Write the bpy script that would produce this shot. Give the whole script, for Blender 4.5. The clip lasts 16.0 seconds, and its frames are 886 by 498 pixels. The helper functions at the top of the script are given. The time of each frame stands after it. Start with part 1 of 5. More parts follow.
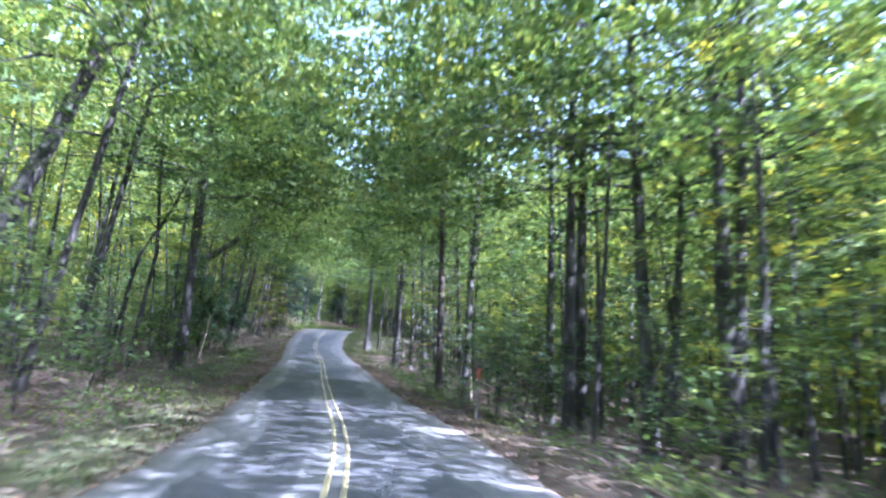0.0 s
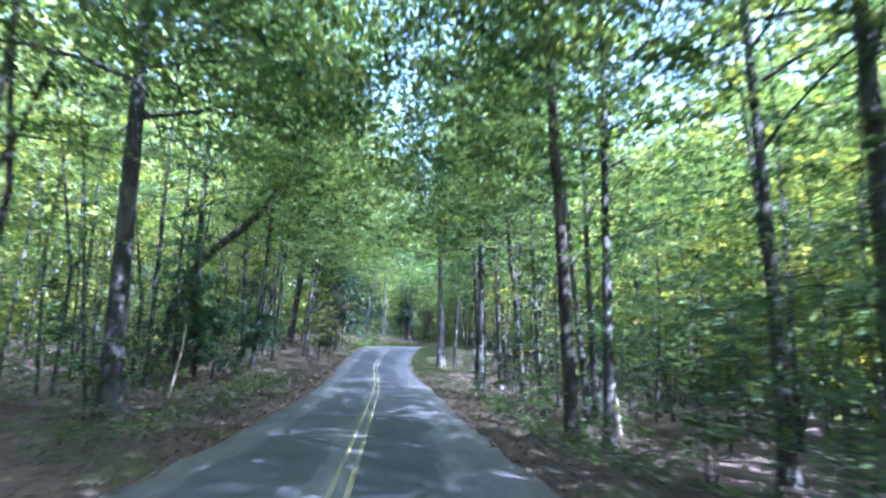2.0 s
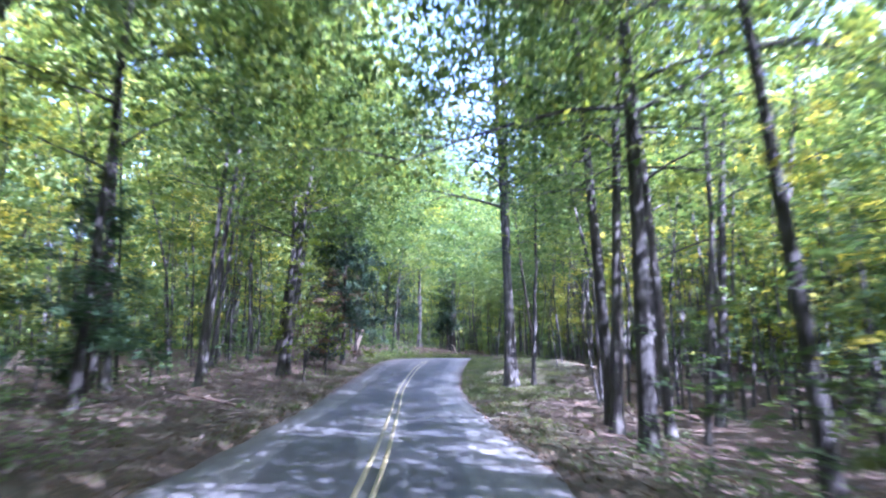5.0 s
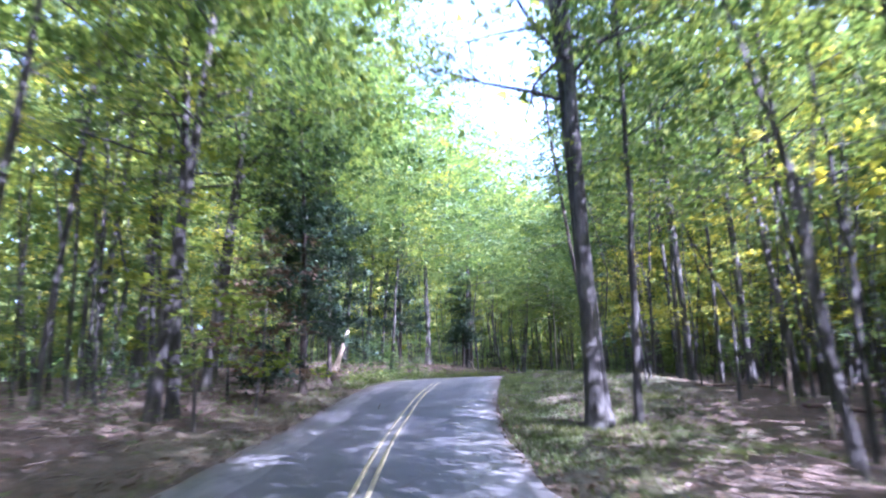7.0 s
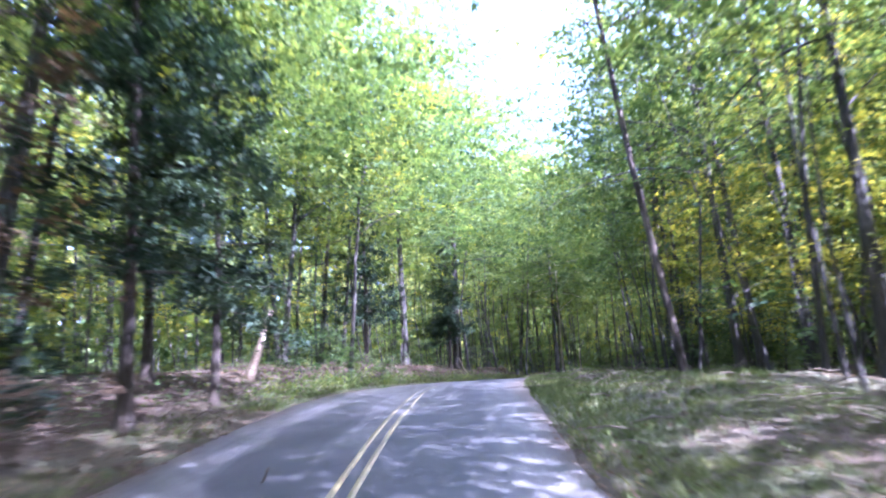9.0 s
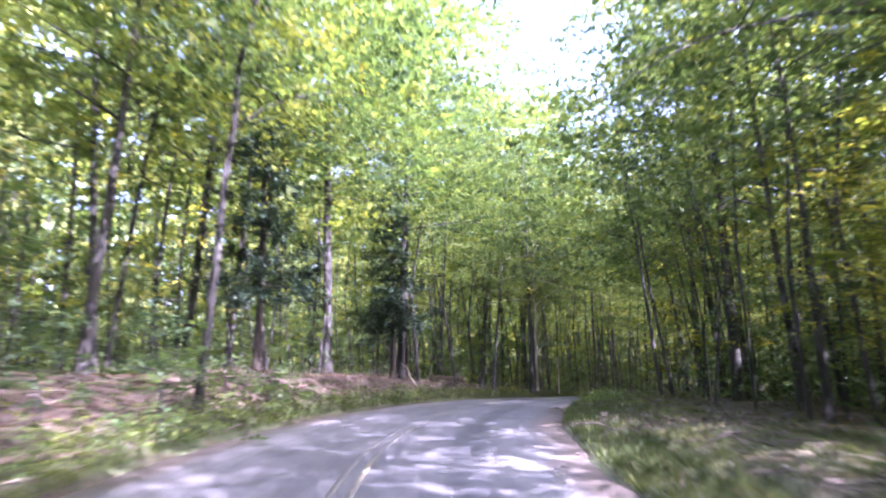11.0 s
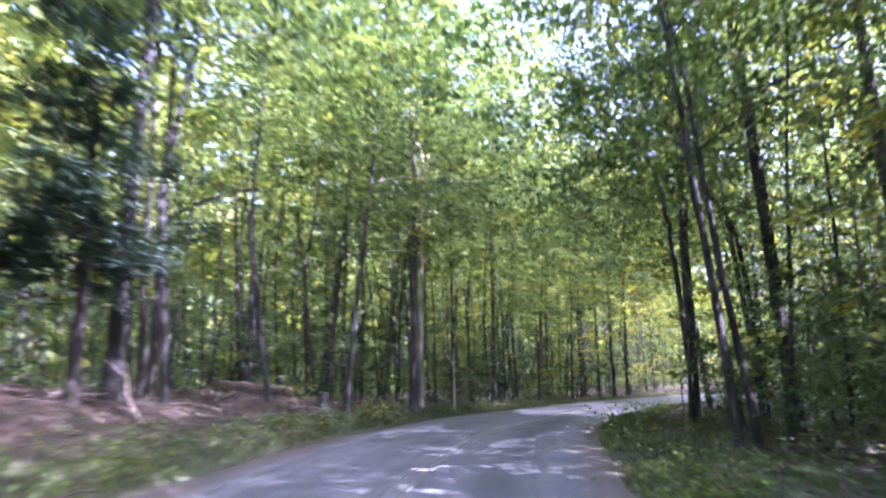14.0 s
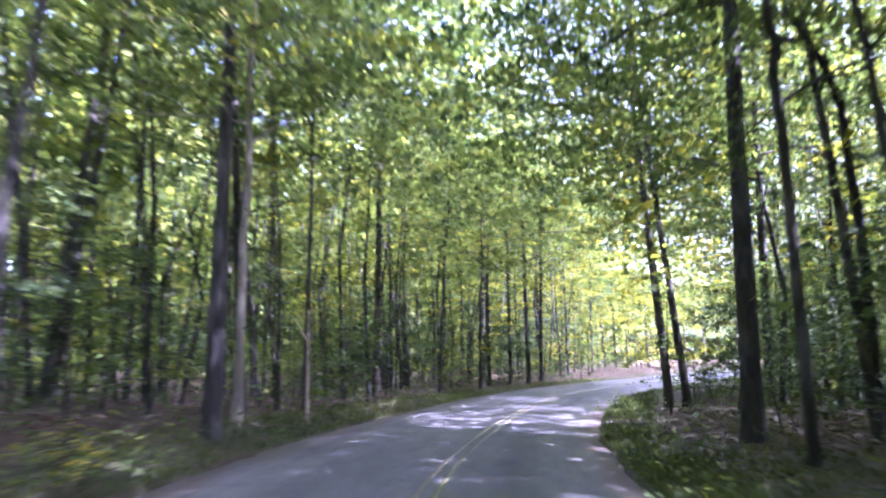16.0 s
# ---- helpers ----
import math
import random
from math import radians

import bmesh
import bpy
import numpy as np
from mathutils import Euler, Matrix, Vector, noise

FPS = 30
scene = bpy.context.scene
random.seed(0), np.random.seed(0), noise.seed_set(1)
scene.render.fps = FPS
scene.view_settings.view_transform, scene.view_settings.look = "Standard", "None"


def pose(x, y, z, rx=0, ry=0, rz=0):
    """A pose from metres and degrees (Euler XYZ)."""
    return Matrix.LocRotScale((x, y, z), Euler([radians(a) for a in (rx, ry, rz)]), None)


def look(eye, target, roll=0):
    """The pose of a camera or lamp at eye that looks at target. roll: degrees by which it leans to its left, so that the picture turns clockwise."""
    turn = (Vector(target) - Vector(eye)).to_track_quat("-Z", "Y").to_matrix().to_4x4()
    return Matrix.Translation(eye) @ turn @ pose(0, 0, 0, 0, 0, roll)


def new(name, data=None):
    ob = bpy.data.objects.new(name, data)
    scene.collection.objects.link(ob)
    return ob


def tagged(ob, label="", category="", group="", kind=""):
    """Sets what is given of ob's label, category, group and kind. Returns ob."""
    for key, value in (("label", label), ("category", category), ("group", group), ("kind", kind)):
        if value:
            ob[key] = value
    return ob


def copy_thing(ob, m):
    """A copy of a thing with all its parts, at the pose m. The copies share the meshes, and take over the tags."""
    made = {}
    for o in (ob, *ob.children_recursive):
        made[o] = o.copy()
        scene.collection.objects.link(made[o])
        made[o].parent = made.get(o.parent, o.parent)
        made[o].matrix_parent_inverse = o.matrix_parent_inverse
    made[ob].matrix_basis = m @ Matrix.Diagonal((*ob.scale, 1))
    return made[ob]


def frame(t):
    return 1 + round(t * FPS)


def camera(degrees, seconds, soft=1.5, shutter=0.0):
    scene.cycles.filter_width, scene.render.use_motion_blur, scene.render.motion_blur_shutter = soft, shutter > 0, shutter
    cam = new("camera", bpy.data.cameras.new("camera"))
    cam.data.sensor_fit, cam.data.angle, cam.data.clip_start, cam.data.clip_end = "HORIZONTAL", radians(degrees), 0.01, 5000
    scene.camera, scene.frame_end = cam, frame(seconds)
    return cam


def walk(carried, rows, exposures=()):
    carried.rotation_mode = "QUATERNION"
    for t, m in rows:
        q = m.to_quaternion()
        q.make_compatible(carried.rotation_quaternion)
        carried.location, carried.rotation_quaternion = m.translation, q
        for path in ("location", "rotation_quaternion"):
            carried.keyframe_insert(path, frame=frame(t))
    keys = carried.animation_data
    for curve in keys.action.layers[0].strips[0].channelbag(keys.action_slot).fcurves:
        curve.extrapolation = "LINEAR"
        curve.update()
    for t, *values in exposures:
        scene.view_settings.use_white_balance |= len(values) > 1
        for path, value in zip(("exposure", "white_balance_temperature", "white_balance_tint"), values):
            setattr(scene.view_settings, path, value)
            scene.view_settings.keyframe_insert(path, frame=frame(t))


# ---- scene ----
cam = camera(62.05, 16.0, 2.1, 0.9)
PATH = [
    (0.0, (0.000, 0.000, 1.600), (-0.091, 9.914, 2.902), 4.03),
    (0.5, (-0.244, 4.350, 1.504), (-0.635, 14.250, 2.857), 3.38),
    (1.0, (-0.583, 8.692, 1.418), (-1.243, 18.572, 2.816), 2.64),
    (1.5, (-1.037, 13.012, 1.352), (-1.906, 22.870, 2.786), 1.69),
    (2.0, (-1.615, 17.302, 1.276), (-2.628, 27.141, 2.750), 0.71),
    (2.5, (-2.259, 21.697, 1.268), (-3.391, 31.522, 2.741), 0.02),
    (3.0, (-3.014, 26.077, 1.208), (-4.227, 35.894, 2.677), -0.53),
    (3.5, (-3.827, 30.559, 1.207), (-5.122, 40.367, 2.663), -0.40),
    (4.0, (-4.547, 34.916, 1.185), (-5.936, 44.705, 2.685), -0.03),
    (6.5, (-8.435, 58.252, 1.537), (-10.069, 67.929, 3.454), -2.26),
    (7.0, (-9.262, 62.637, 1.642), (-10.857, 72.316, 3.586), -2.68),
    (7.5, (-10.094, 66.962, 1.756), (-11.619, 76.652, 3.701), -3.05),
    (8.0, (-10.890, 71.150, 1.862), (-12.332, 80.852, 3.808), -3.44),
    (8.5, (-11.618, 75.106, 1.978), (-12.986, 84.818, 3.926), -3.70),
    (9.0, (-12.377, 79.173, 2.198), (-13.649, 88.897, 4.152), -3.93),
    (11.5, (-15.524, 101.124, 4.017), (-15.745, 110.952, 5.848), -1.02),
    (12.0, (-15.761, 105.161, 4.211), (-15.714, 114.992, 6.039), -0.73),
    (12.5, (-15.771, 108.976, 4.385), (-15.457, 118.803, 6.210), -0.45),
    (13.0, (-15.643, 112.853, 4.518), (-14.999, 122.665, 6.334), -0.54),
    (13.5, (-15.301, 116.792, 4.608), (-14.294, 126.582, 6.377), -0.68),
    (14.0, (-14.821, 120.745, 4.682), (-13.380, 130.498, 6.355), -1.07),
    (14.5, (-14.287, 124.811, 4.742), (-12.423, 134.509, 6.320), -0.92),
    (15.0, (-13.649, 128.808, 4.802), (-11.384, 138.430, 6.313), -0.54),
    (15.5, (-12.804, 132.568, 4.822), (-10.159, 142.102, 6.270), -0.52),
    (16.0, (-11.733, 136.436, 4.788), (-8.710, 145.870, 6.152), -0.70),
]
walk(cam, [(t, look(eye, target, roll)) for t, eye, target, roll in PATH], [(0.0, 4.0, 4800, 28), (1.5, 4.15, 4550, 25), (2.2, 4.15, 4450, 27), (3.0, 4.0, 4150, 30), (3.5, 4.0, 4400, 34), (4.2, 4.0, 4600, 36), (6.5, 3.9, 4850, 39), (9.2, 4.1, 4850, 43), (11.3, 4.2, 5350, 51), (14.0, 4.5, 5050, 53), (16.0, 4.6, 5000, 54)])

# ---- light: clear late-summer sun from the right-hand side, high sky ----
SUN_AZ, SUN_EL = radians(117), radians(46)
world = bpy.data.worlds.new("sky")
scene.world = world
world.use_nodes = True
sky = world.node_tree.nodes.new("ShaderNodeTexSky")
sky.sky_type, sky.sun_disc = "NISHITA", False
sky.sun_elevation, sky.sun_rotation = SUN_EL, SUN_AZ
sky.air_density, sky.dust_density, sky.ozone_density = 1.0, 6.0, 0.6
world.node_tree.nodes["Background"].inputs["Strength"].default_value = 0.125
world.node_tree.links.new(sky.outputs[0], world.node_tree.nodes["Background"].inputs["Color"])
sun_data = bpy.data.lights.new("sun", "SUN")
sun_data.energy, sun_data.angle, sun_data.color = 4.4, radians(0.55), (1.0, 0.93, 0.82)
sun = new("sun", sun_data)
sun.matrix_world = look((60 * math.sin(SUN_AZ), 60 * math.cos(SUN_AZ), 60 * math.tan(SUN_EL)), (0, 0, 0))


# ---- materials ----
class Nodes:
    """A short way to write node trees."""

    def __init__(self, name):
        self.mat = bpy.data.materials.new(name)
        self.mat.use_nodes = True
        self.tree = self.mat.node_tree
        self.tree.nodes.clear()
        self.out = self.tree.nodes.new("ShaderNodeOutputMaterial")

    def add(self, kind, **inputs):
        node = self.tree.nodes.new("ShaderNode" + kind)
        for key, value in inputs.items():
            self.put(node.inputs[key.replace("_", " ")], value)
        return node

    def put(self, socket, value):
        if isinstance(value, bpy.types.NodeSocket):
            self.tree.links.new(value, socket)
        else:
            socket.default_value = value

    def mapped(self, coords, scale):
        node = self.add("Mapping", Vector=coords)
        node.inputs["Scale"].default_value = scale
        return node.outputs[0]

    def noise(self, coords, scale, detail=4.0, rough=0.55):
        return self.add("TexNoise", Vector=coords, Scale=scale, Detail=detail, Roughness=rough).outputs[0]

    def ramp(self, value, *stops):
        node = self.add("ValToRGB", Fac=value)
        bar = node.color_ramp
        while len(bar.elements) < len(stops):
            bar.elements.new(0.5)
        for element, (place, colour) in zip(bar.elements, stops):
            element.position = place
            element.color = (*colour, 1) if len(colour) == 3 else colour
        return node.outputs[0]

    def mix(self, factor, a, b, blend="MIX"):
        node = self.tree.nodes.new("ShaderNodeMix")
        node.data_type, node.blend_type = "RGBA", blend
        self.put(node.inputs[0], factor)
        self.put(node.inputs[6], a if isinstance(a, bpy.types.NodeSocket) else (*a, 1))
        self.put(node.inputs[7], b if isinstance(b, bpy.types.NodeSocket) else (*b, 1))
        return node.outputs[2]

    def math(self, how, a, b=0.5):
        node = self.tree.nodes.new("ShaderNodeMath")
        node.operation = how
        self.put(node.inputs[0], a)
        self.put(node.inputs[1], b)
        return node.outputs[0]

    def bump(self, height, strength, distance):
        return self.add("Bump", Height=height, Strength=strength, Distance=distance).outputs[0]

    def done(self, shader):
        self.tree.links.new(shader, self.out.inputs[0])
        return self.mat


GREY = lambda v: (v, v, v)


def leaf_material(name, dark, mid, light, shine=0.38, gloss=0.2):
    n = Nodes(name)
    island = n.add("NewGeometry").outputs["Random Per Island"]
    tone = n.add("ObjectInfo").outputs["Random"]
    coords = n.add("TexCoord").outputs["Object"]
    clump = n.noise(coords, 0.55, 3.0)
    bough = n.noise(coords, 1.9, 2.0)
    pick = n.math("ADD", n.math("MULTIPLY", island, 0.12), n.math("ADD", n.math("MULTIPLY", clump, 0.6), n.math("MULTIPLY", n.math("SUBTRACT", bough, 0.18), 0.34)))
    pick = n.math("ADD", pick, n.math("MULTIPLY", n.math("SUBTRACT", tone, 0.5), 0.22))
    colour = n.ramp(pick, (0.3, dark), (0.49, mid), (0.72, light))
    glow = n.mix(0.8, colour, (1.55, 1.5, 0.55), "MULTIPLY")
    face = n.add("BsdfPrincipled", Base_Color=colour, Roughness=0.6)
    face.inputs["Specular IOR Level"].default_value = gloss
    back = n.add("BsdfTranslucent", Color=glow)
    both = n.add("MixShader", Fac=shine)
    n.tree.links.new(face.outputs[0], both.inputs[1])
    n.tree.links.new(back.outputs[0], both.inputs[2])
    return n.done(both.outputs[0])


def bark_material(name, dark, light, moss=0.15):
    n = Nodes(name)
    coords = n.add("TexCoord").outputs["Object"]
    tone = n.add("ObjectInfo").outputs["Random"]
    ridges = n.noise(n.mapped(coords, (9, 9, 1.4)), 1.7, 6.0, 0.7)
    plates = n.noise(n.mapped(coords, (1, 1, 0.35)), 2.5, 3.0)
    colour = n.ramp(ridges, (0.3, dark), (0.68, light))
    colour = n.mix(n.ramp(plates, (0.5, GREY(0)), (0.62, GREY(0.75))), colour, tuple(2.0 * c for c in light))
    colour = n.mix(n.math("MULTIPLY", n.ramp(n.noise(coords, 0.8, 3.0), (0.5, GREY(0)), (0.7, GREY(1))), moss), colour, (0.06, 0.09, 0.045))
    colour = n.mix(n.math("MULTIPLY", tone, 0.45), colour, tuple(0.55 * c for c in dark))
    height = n.math("ADD", ridges, n.math("MULTIPLY", plates, 0.5))
    shader = n.add("BsdfPrincipled", Base_Color=colour, Roughness=0.9, Normal=n.bump(height, 1.0, 0.09))
    return n.done(shader.outputs[0])


def ground_material():
    n = Nodes("forest_floor")
    uv = n.add("UVMap")
    uv.uv_map = "along"
    flat = n.add("SeparateXYZ", Vector=uv.outputs[0]).outputs
    place = n.add("NewGeometry").outputs["Position"]
    fine, mid, wide = n.noise(place, 11.0, 6.0, 0.7), n.noise(place, 1.6, 5.0), n.noise(place, 0.22, 3.0)
    cells = n.add("TexVoronoi", Vector=place, Scale=9.0)
    litter = n.ramp(fine, (0.34, (0.02, 0.015, 0.012)), (0.54, (0.066, 0.044, 0.032)), (0.76, (0.18, 0.118, 0.082)))
    litter = n.mix(0.35, litter, n.ramp(cells.outputs["Color"], (0.1, (0.03, 0.02, 0.016)), (0.8, (0.16, 0.102, 0.07))))
    litter = n.mix(n.ramp(mid, (0.46, GREY(0)), (0.64, GREY(0.7))), litter, (0.034, 0.026, 0.021))
    green = n.ramp(fine, (0.3, (0.025, 0.045, 0.016)), (0.7, (0.1, 0.135, 0.04)))
    mossy = n.math("MULTIPLY", n.ramp(mid, (0.46, GREY(0)), (0.6, GREY(1))), n.ramp(wide, (0.5, GREY(0.03)), (0.68, GREY(0.4))))
    colour = n.mix(mossy, litter, green)
    # a ragged green verge beside the tarmac: thick at the start and along the bend, scarce between
    step = n.math("MULTIPLY", flat[1], 0.005)
    here = n.ramp(step, (0.1, GREY(0.75)), (0.14, GREY(0.18)), (0.28, GREY(0.25)), (0.36, GREY(0.45)), (0.48, GREY(0.4)), (0.52, GREY(1)))
    there = n.ramp(step, (0.26, GREY(0.14)), (0.33, GREY(0.6)), (0.42, GREY(0.75)), (0.6, GREY(0.9)))
    here = n.mix(n.ramp(n.math("ADD", n.math("MULTIPLY", flat[0], 0.05), 0.5), (0.49, GREY(0)), (0.51, GREY(1))), here, there)
    side = n.math("ADD", n.math("ABSOLUTE", flat[0]), n.math("MULTIPLY", n.math("SUBTRACT", mid, 0.5), 2.2))
    verge = n.ramp(n.math("MULTIPLY", side, 0.1), (0.33, GREY(0.35)), (0.37, GREY(0.85)), (0.47, GREY(0.6)), (0.56, GREY(0)))
    verge = n.math("MULTIPLY", n.math("MULTIPLY", verge, here), n.ramp(wide, (0.34, GREY(0.35)), (0.52, GREY(1))))
    colour = n.mix(verge, colour, green)
    # the mown knoll on the right of the rise: dull, thin grass
    right = n.math("MULTIPLY", n.ramp(n.math("MULTIPLY", flat[0], 0.05), (0.14, GREY(0)), (0.19, GREY(1)), (0.5, GREY(1)), (0.62, GREY(0))), n.ramp(n.math("MULTIPLY", flat[1], 0.005), (0.45, GREY(0)), (0.48, GREY(0.7)), (0.7, GREY(0.7)), (0.82, GREY(0.4))))
    dull = n.ramp(fine, (0.3, (0.034, 0.048, 0.026)), (0.7, (0.1, 0.12, 0.055)))
    colour = n.mix(n.math("MULTIPLY", right, n.ramp(mid, (0.3, GREY(0.35)), (0.6, GREY(1)))), colour, dull)
    height = n.math("ADD", fine, n.math("MULTIPLY", mid, 1.5))
    shader = n.add("BsdfPrincipled", Base_Color=colour, Roughness=0.95, Normal=n.bump(height, 1.0, 0.12))
    return n.done(shader.outputs[0])


def asphalt_material():
    n = Nodes("asphalt")
    uv = n.add("UVMap")
    uv.uv_map = "along"
    coords = uv.outputs[0]
    flat = n.add("SeparateXYZ", Vector=coords).outputs
    grain = n.noise(coords, 55.0, 3.0, 0.7)
    blotch = n.noise(n.mapped(coords, (1.0, 0.35, 1)), 1.1, 4.0)
    stretch = n.noise(n.mapped(coords, (0.55, 0.085, 1)), 1.0, 2.0, 0.4)
    old = n.ramp(grain, (0.25, (0.08, 0.081, 0.083)), (0.75, (0.145, 0.145, 0.146)))
    fresh = n.ramp(grain, (0.25, (0.02, 0.022, 0.026)), (0.75, (0.05, 0.053, 0.059)))
    # darker relaid tarmac on the lane middles, with crisp wandering edges; pale old tarmac towards the sides
    lane = n.math("ABSOLUTE", n.math("SUBTRACT", n.math("ABSOLUTE", n.math("ADD", flat[0], 0.12)), 1.05))
    patch = n.math("SUBTRACT", n.math("ADD", n.math("MULTIPLY", stretch, 1.5), n.math("MULTIPLY", blotch, 0.35)), n.math("MULTIPLY", lane, 0.62))
    patch = n.ramp(patch, (0.42, GREY(0)), (0.47, GREY(0.92)))
    later = n.math("MULTIPLY", flat[1], 0.005)
    colour = n.mix(n.math("MULTIPLY", patch, n.ramp(later, (0.47, GREY(1)), (0.55, GREY(0.3)))), old, fresh)
    # a dark worn track in the right-hand lane of the bend
    track = n.math("ADD", n.math("ABSOLUTE", n.math("SUBTRACT", flat[0], 1.6)), n.math("MULTIPLY", n.math("SUBTRACT", blotch, 0.5), 0.35))
    track = n.math("MULTIPLY", n.ramp(track, (0.16, GREY(0.8)), (0.5, GREY(0))), n.ramp(later, (0.4, GREY(0)), (0.45, GREY(1)), (0.74, GREY(1)), (0.82, GREY(0.4))))
    colour = n.mix(track, colour, (0.035, 0.036, 0.04))
    streak = n.noise(n.mapped(coords, (2.6, 0.05, 1)), 1.0, 4.0, 0.6)
    colour = n.mix(n.ramp(streak, (0.5, GREY(0)), (0.7, GREY(0.45))), colour, (0.034, 0.036, 0.04))
    colour = n.mix(n.ramp(blotch, (0.4, GREY(0)), (0.75, GREY(0.25))), colour, (0.075, 0.077, 0.082))
    mottle = n.noise(n.mapped(coords, (1.0, 0.3, 1)), 3.2, 5.0, 0.7)
    colour = n.mix(n.ramp(mottle, (0.46, GREY(0)), (0.62, GREY(0.5))), colour, (0.042, 0.044, 0.048))
    # cracks
    cell = n.add("TexVoronoi", Vector=n.mix(0.12, coords, n.add("TexNoise", Vector=coords, Scale=2.0).outputs[1]), Scale=0.55)
    cell.feature = "DISTANCE_TO_EDGE"
    crack = n.ramp(cell.outputs["Distance"], (0.0, GREY(1)), (0.012, GREY(0)))
    crack = n.math("MULTIPLY", crack, n.ramp(blotch, (0.45, GREY(0)), (0.6, GREY(1))))
    colour = n.mix(crack, colour, (0.02, 0.02, 0.022))
    dust = n.ramp(n.math("ADD", n.math("MULTIPLY", n.math("ABSOLUTE", flat[0]), 0.25), n.math("MULTIPLY", blotch, 0.35)), (0.86, GREY(0)), (1.0, GREY(0.8)))
    colour = n.mix(dust, colour, (0.1, 0.078, 0.06))
    height = n.math("SUBTRACT", grain, n.math("MULTIPLY", crack, 2.0))
    shader = n.add("BsdfPrincipled", Base_Color=colour, Roughness=n.ramp(blotch, (0.3, GREY(0.6)), (0.8, GREY(0.8))), Normal=n.bump(height, 0.5, 0.008))
    return n.done(shader.outputs[0])


def paint_material(name, colour, under, wear):
    n = Nodes(name)
    uv = n.add("UVMap")
    uv.uv_map = "along"
    worn = n.noise(uv.outputs[0], 14.0, 5.0, 0.7)
    wide = n.noise(n.mapped(uv.outputs[0], (1, 0.25, 1)), 1.0, 3.0)
    # almost worn away where cars cut the bend
    along_way = n.add("SeparateXYZ", Vector=uv.outputs[0]).outputs[1]
    rubbed = n.ramp(n.math("MULTIPLY", along_way, 0.005), (0.49, GREY(0)), (0.56, GREY(0.13)), (0.66, GREY(0.13)), (0.74, GREY(0.06)))
    loss = n.math("ADD", n.math("ADD", n.math("MULTIPLY", worn, 0.6), n.math("MULTIPLY", wide, 0.4)), rubbed)
    amount = n.ramp(loss, (wear, GREY(0)), (wear + 0.13, GREY(1)))
    shader = n.add("BsdfPrincipled", Base_Color=n.mix(amount, colour, under), Roughness=0.65)
    return n.done(shader.outputs[0])


def plain_material(name, dark, light, scale=6.0, rough=0.7):
    n = Nodes(name)
    coords = n.add("TexCoord").outputs["Object"]
    grain = n.noise(coords, scale, 5.0, 0.65)
    shader = n.add("BsdfPrincipled", Base_Color=n.ramp(grain, (0.3, dark), (0.7, light)), Roughness=rough, Normal=n.bump(grain, 0.4, 0.01))
    return n.done(shader.outputs[0])


GREEN = leaf_material("broad_leaves", (0.03, 0.062, 0.03), (0.09, 0.14, 0.05), (0.26, 0.275, 0.06), 0.47)
# yellowing trees, and leaf masses whose bright colour stands in for sunlight
YELLOW = leaf_material("yellowing_and_sunlit_leaves", (0.06, 0.1, 0.022), (0.16, 0.195, 0.035), (0.46, 0.4, 0.06), 0.48)
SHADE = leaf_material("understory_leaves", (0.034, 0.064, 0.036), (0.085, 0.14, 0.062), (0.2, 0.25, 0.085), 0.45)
NEEDLE = leaf_material("cedar_needles", (0.018, 0.038, 0.028), (0.034, 0.064, 0.043), (0.07, 0.1, 0.058), 0.15)
HEMLOCK = leaf_material("hemlock_needles", (0.03, 0.062, 0.042), (0.06, 0.115, 0.065), (0.13, 0.185, 0.085), 0.28)
# pine needles; the same dark green also paints shade into some leaf masses
PINE_AND_SHADE = leaf_material("pine_needles_and_shaded_leaves", (0.024, 0.05, 0.022), (0.05, 0.09, 0.035), (0.11, 0.15, 0.05), 0.25)
BROWN = leaf_material("dry_leaves", (0.055, 0.038, 0.026), (0.12, 0.082, 0.056), (0.27, 0.19, 0.13), 0.15, 0.2)
BLADE = leaf_material("grass_blades", (0.036, 0.056, 0.022), (0.075, 0.105, 0.036), (0.18, 0.2, 0.07), 0.3)
BARK = bark_material("grey_bark", (0.014, 0.014, 0.015), (0.07, 0.067, 0.064))
PINE_BARK = bark_material("pine_bark", (0.016, 0.014, 0.013), (0.085, 0.068, 0.058), 0.05)
PALE_BARK = bark_material("pale_bark", (0.2, 0.17, 0.14), (0.46, 0.41, 0.35), 0.05)
DEAD_WOOD = plain_material("dead_wood", (0.24, 0.19, 0.15), (0.55, 0.46, 0.38), 9.0, 0.85)
def far_material():
    n = Nodes("distant_wood")
    place = n.add("NewGeometry").outputs["Position"]
    big, small = n.noise(place, 0.25, 4.0), n.noise(place, 1.6, 5.0, 0.7)
    colour = n.ramp(n.math("ADD", n.math("MULTIPLY", big, 0.5), n.math("MULTIPLY", small, 0.5)), (0.36, (0.02, 0.035, 0.015)), (0.5, (0.06, 0.1, 0.03)), (0.64, (0.15, 0.19, 0.05)))
    shader = n.add("BsdfPrincipled", Base_Color=colour, Roughness=0.9, Normal=n.bump(small, 1.0, 0.8))
    return n.done(shader.outputs[0])


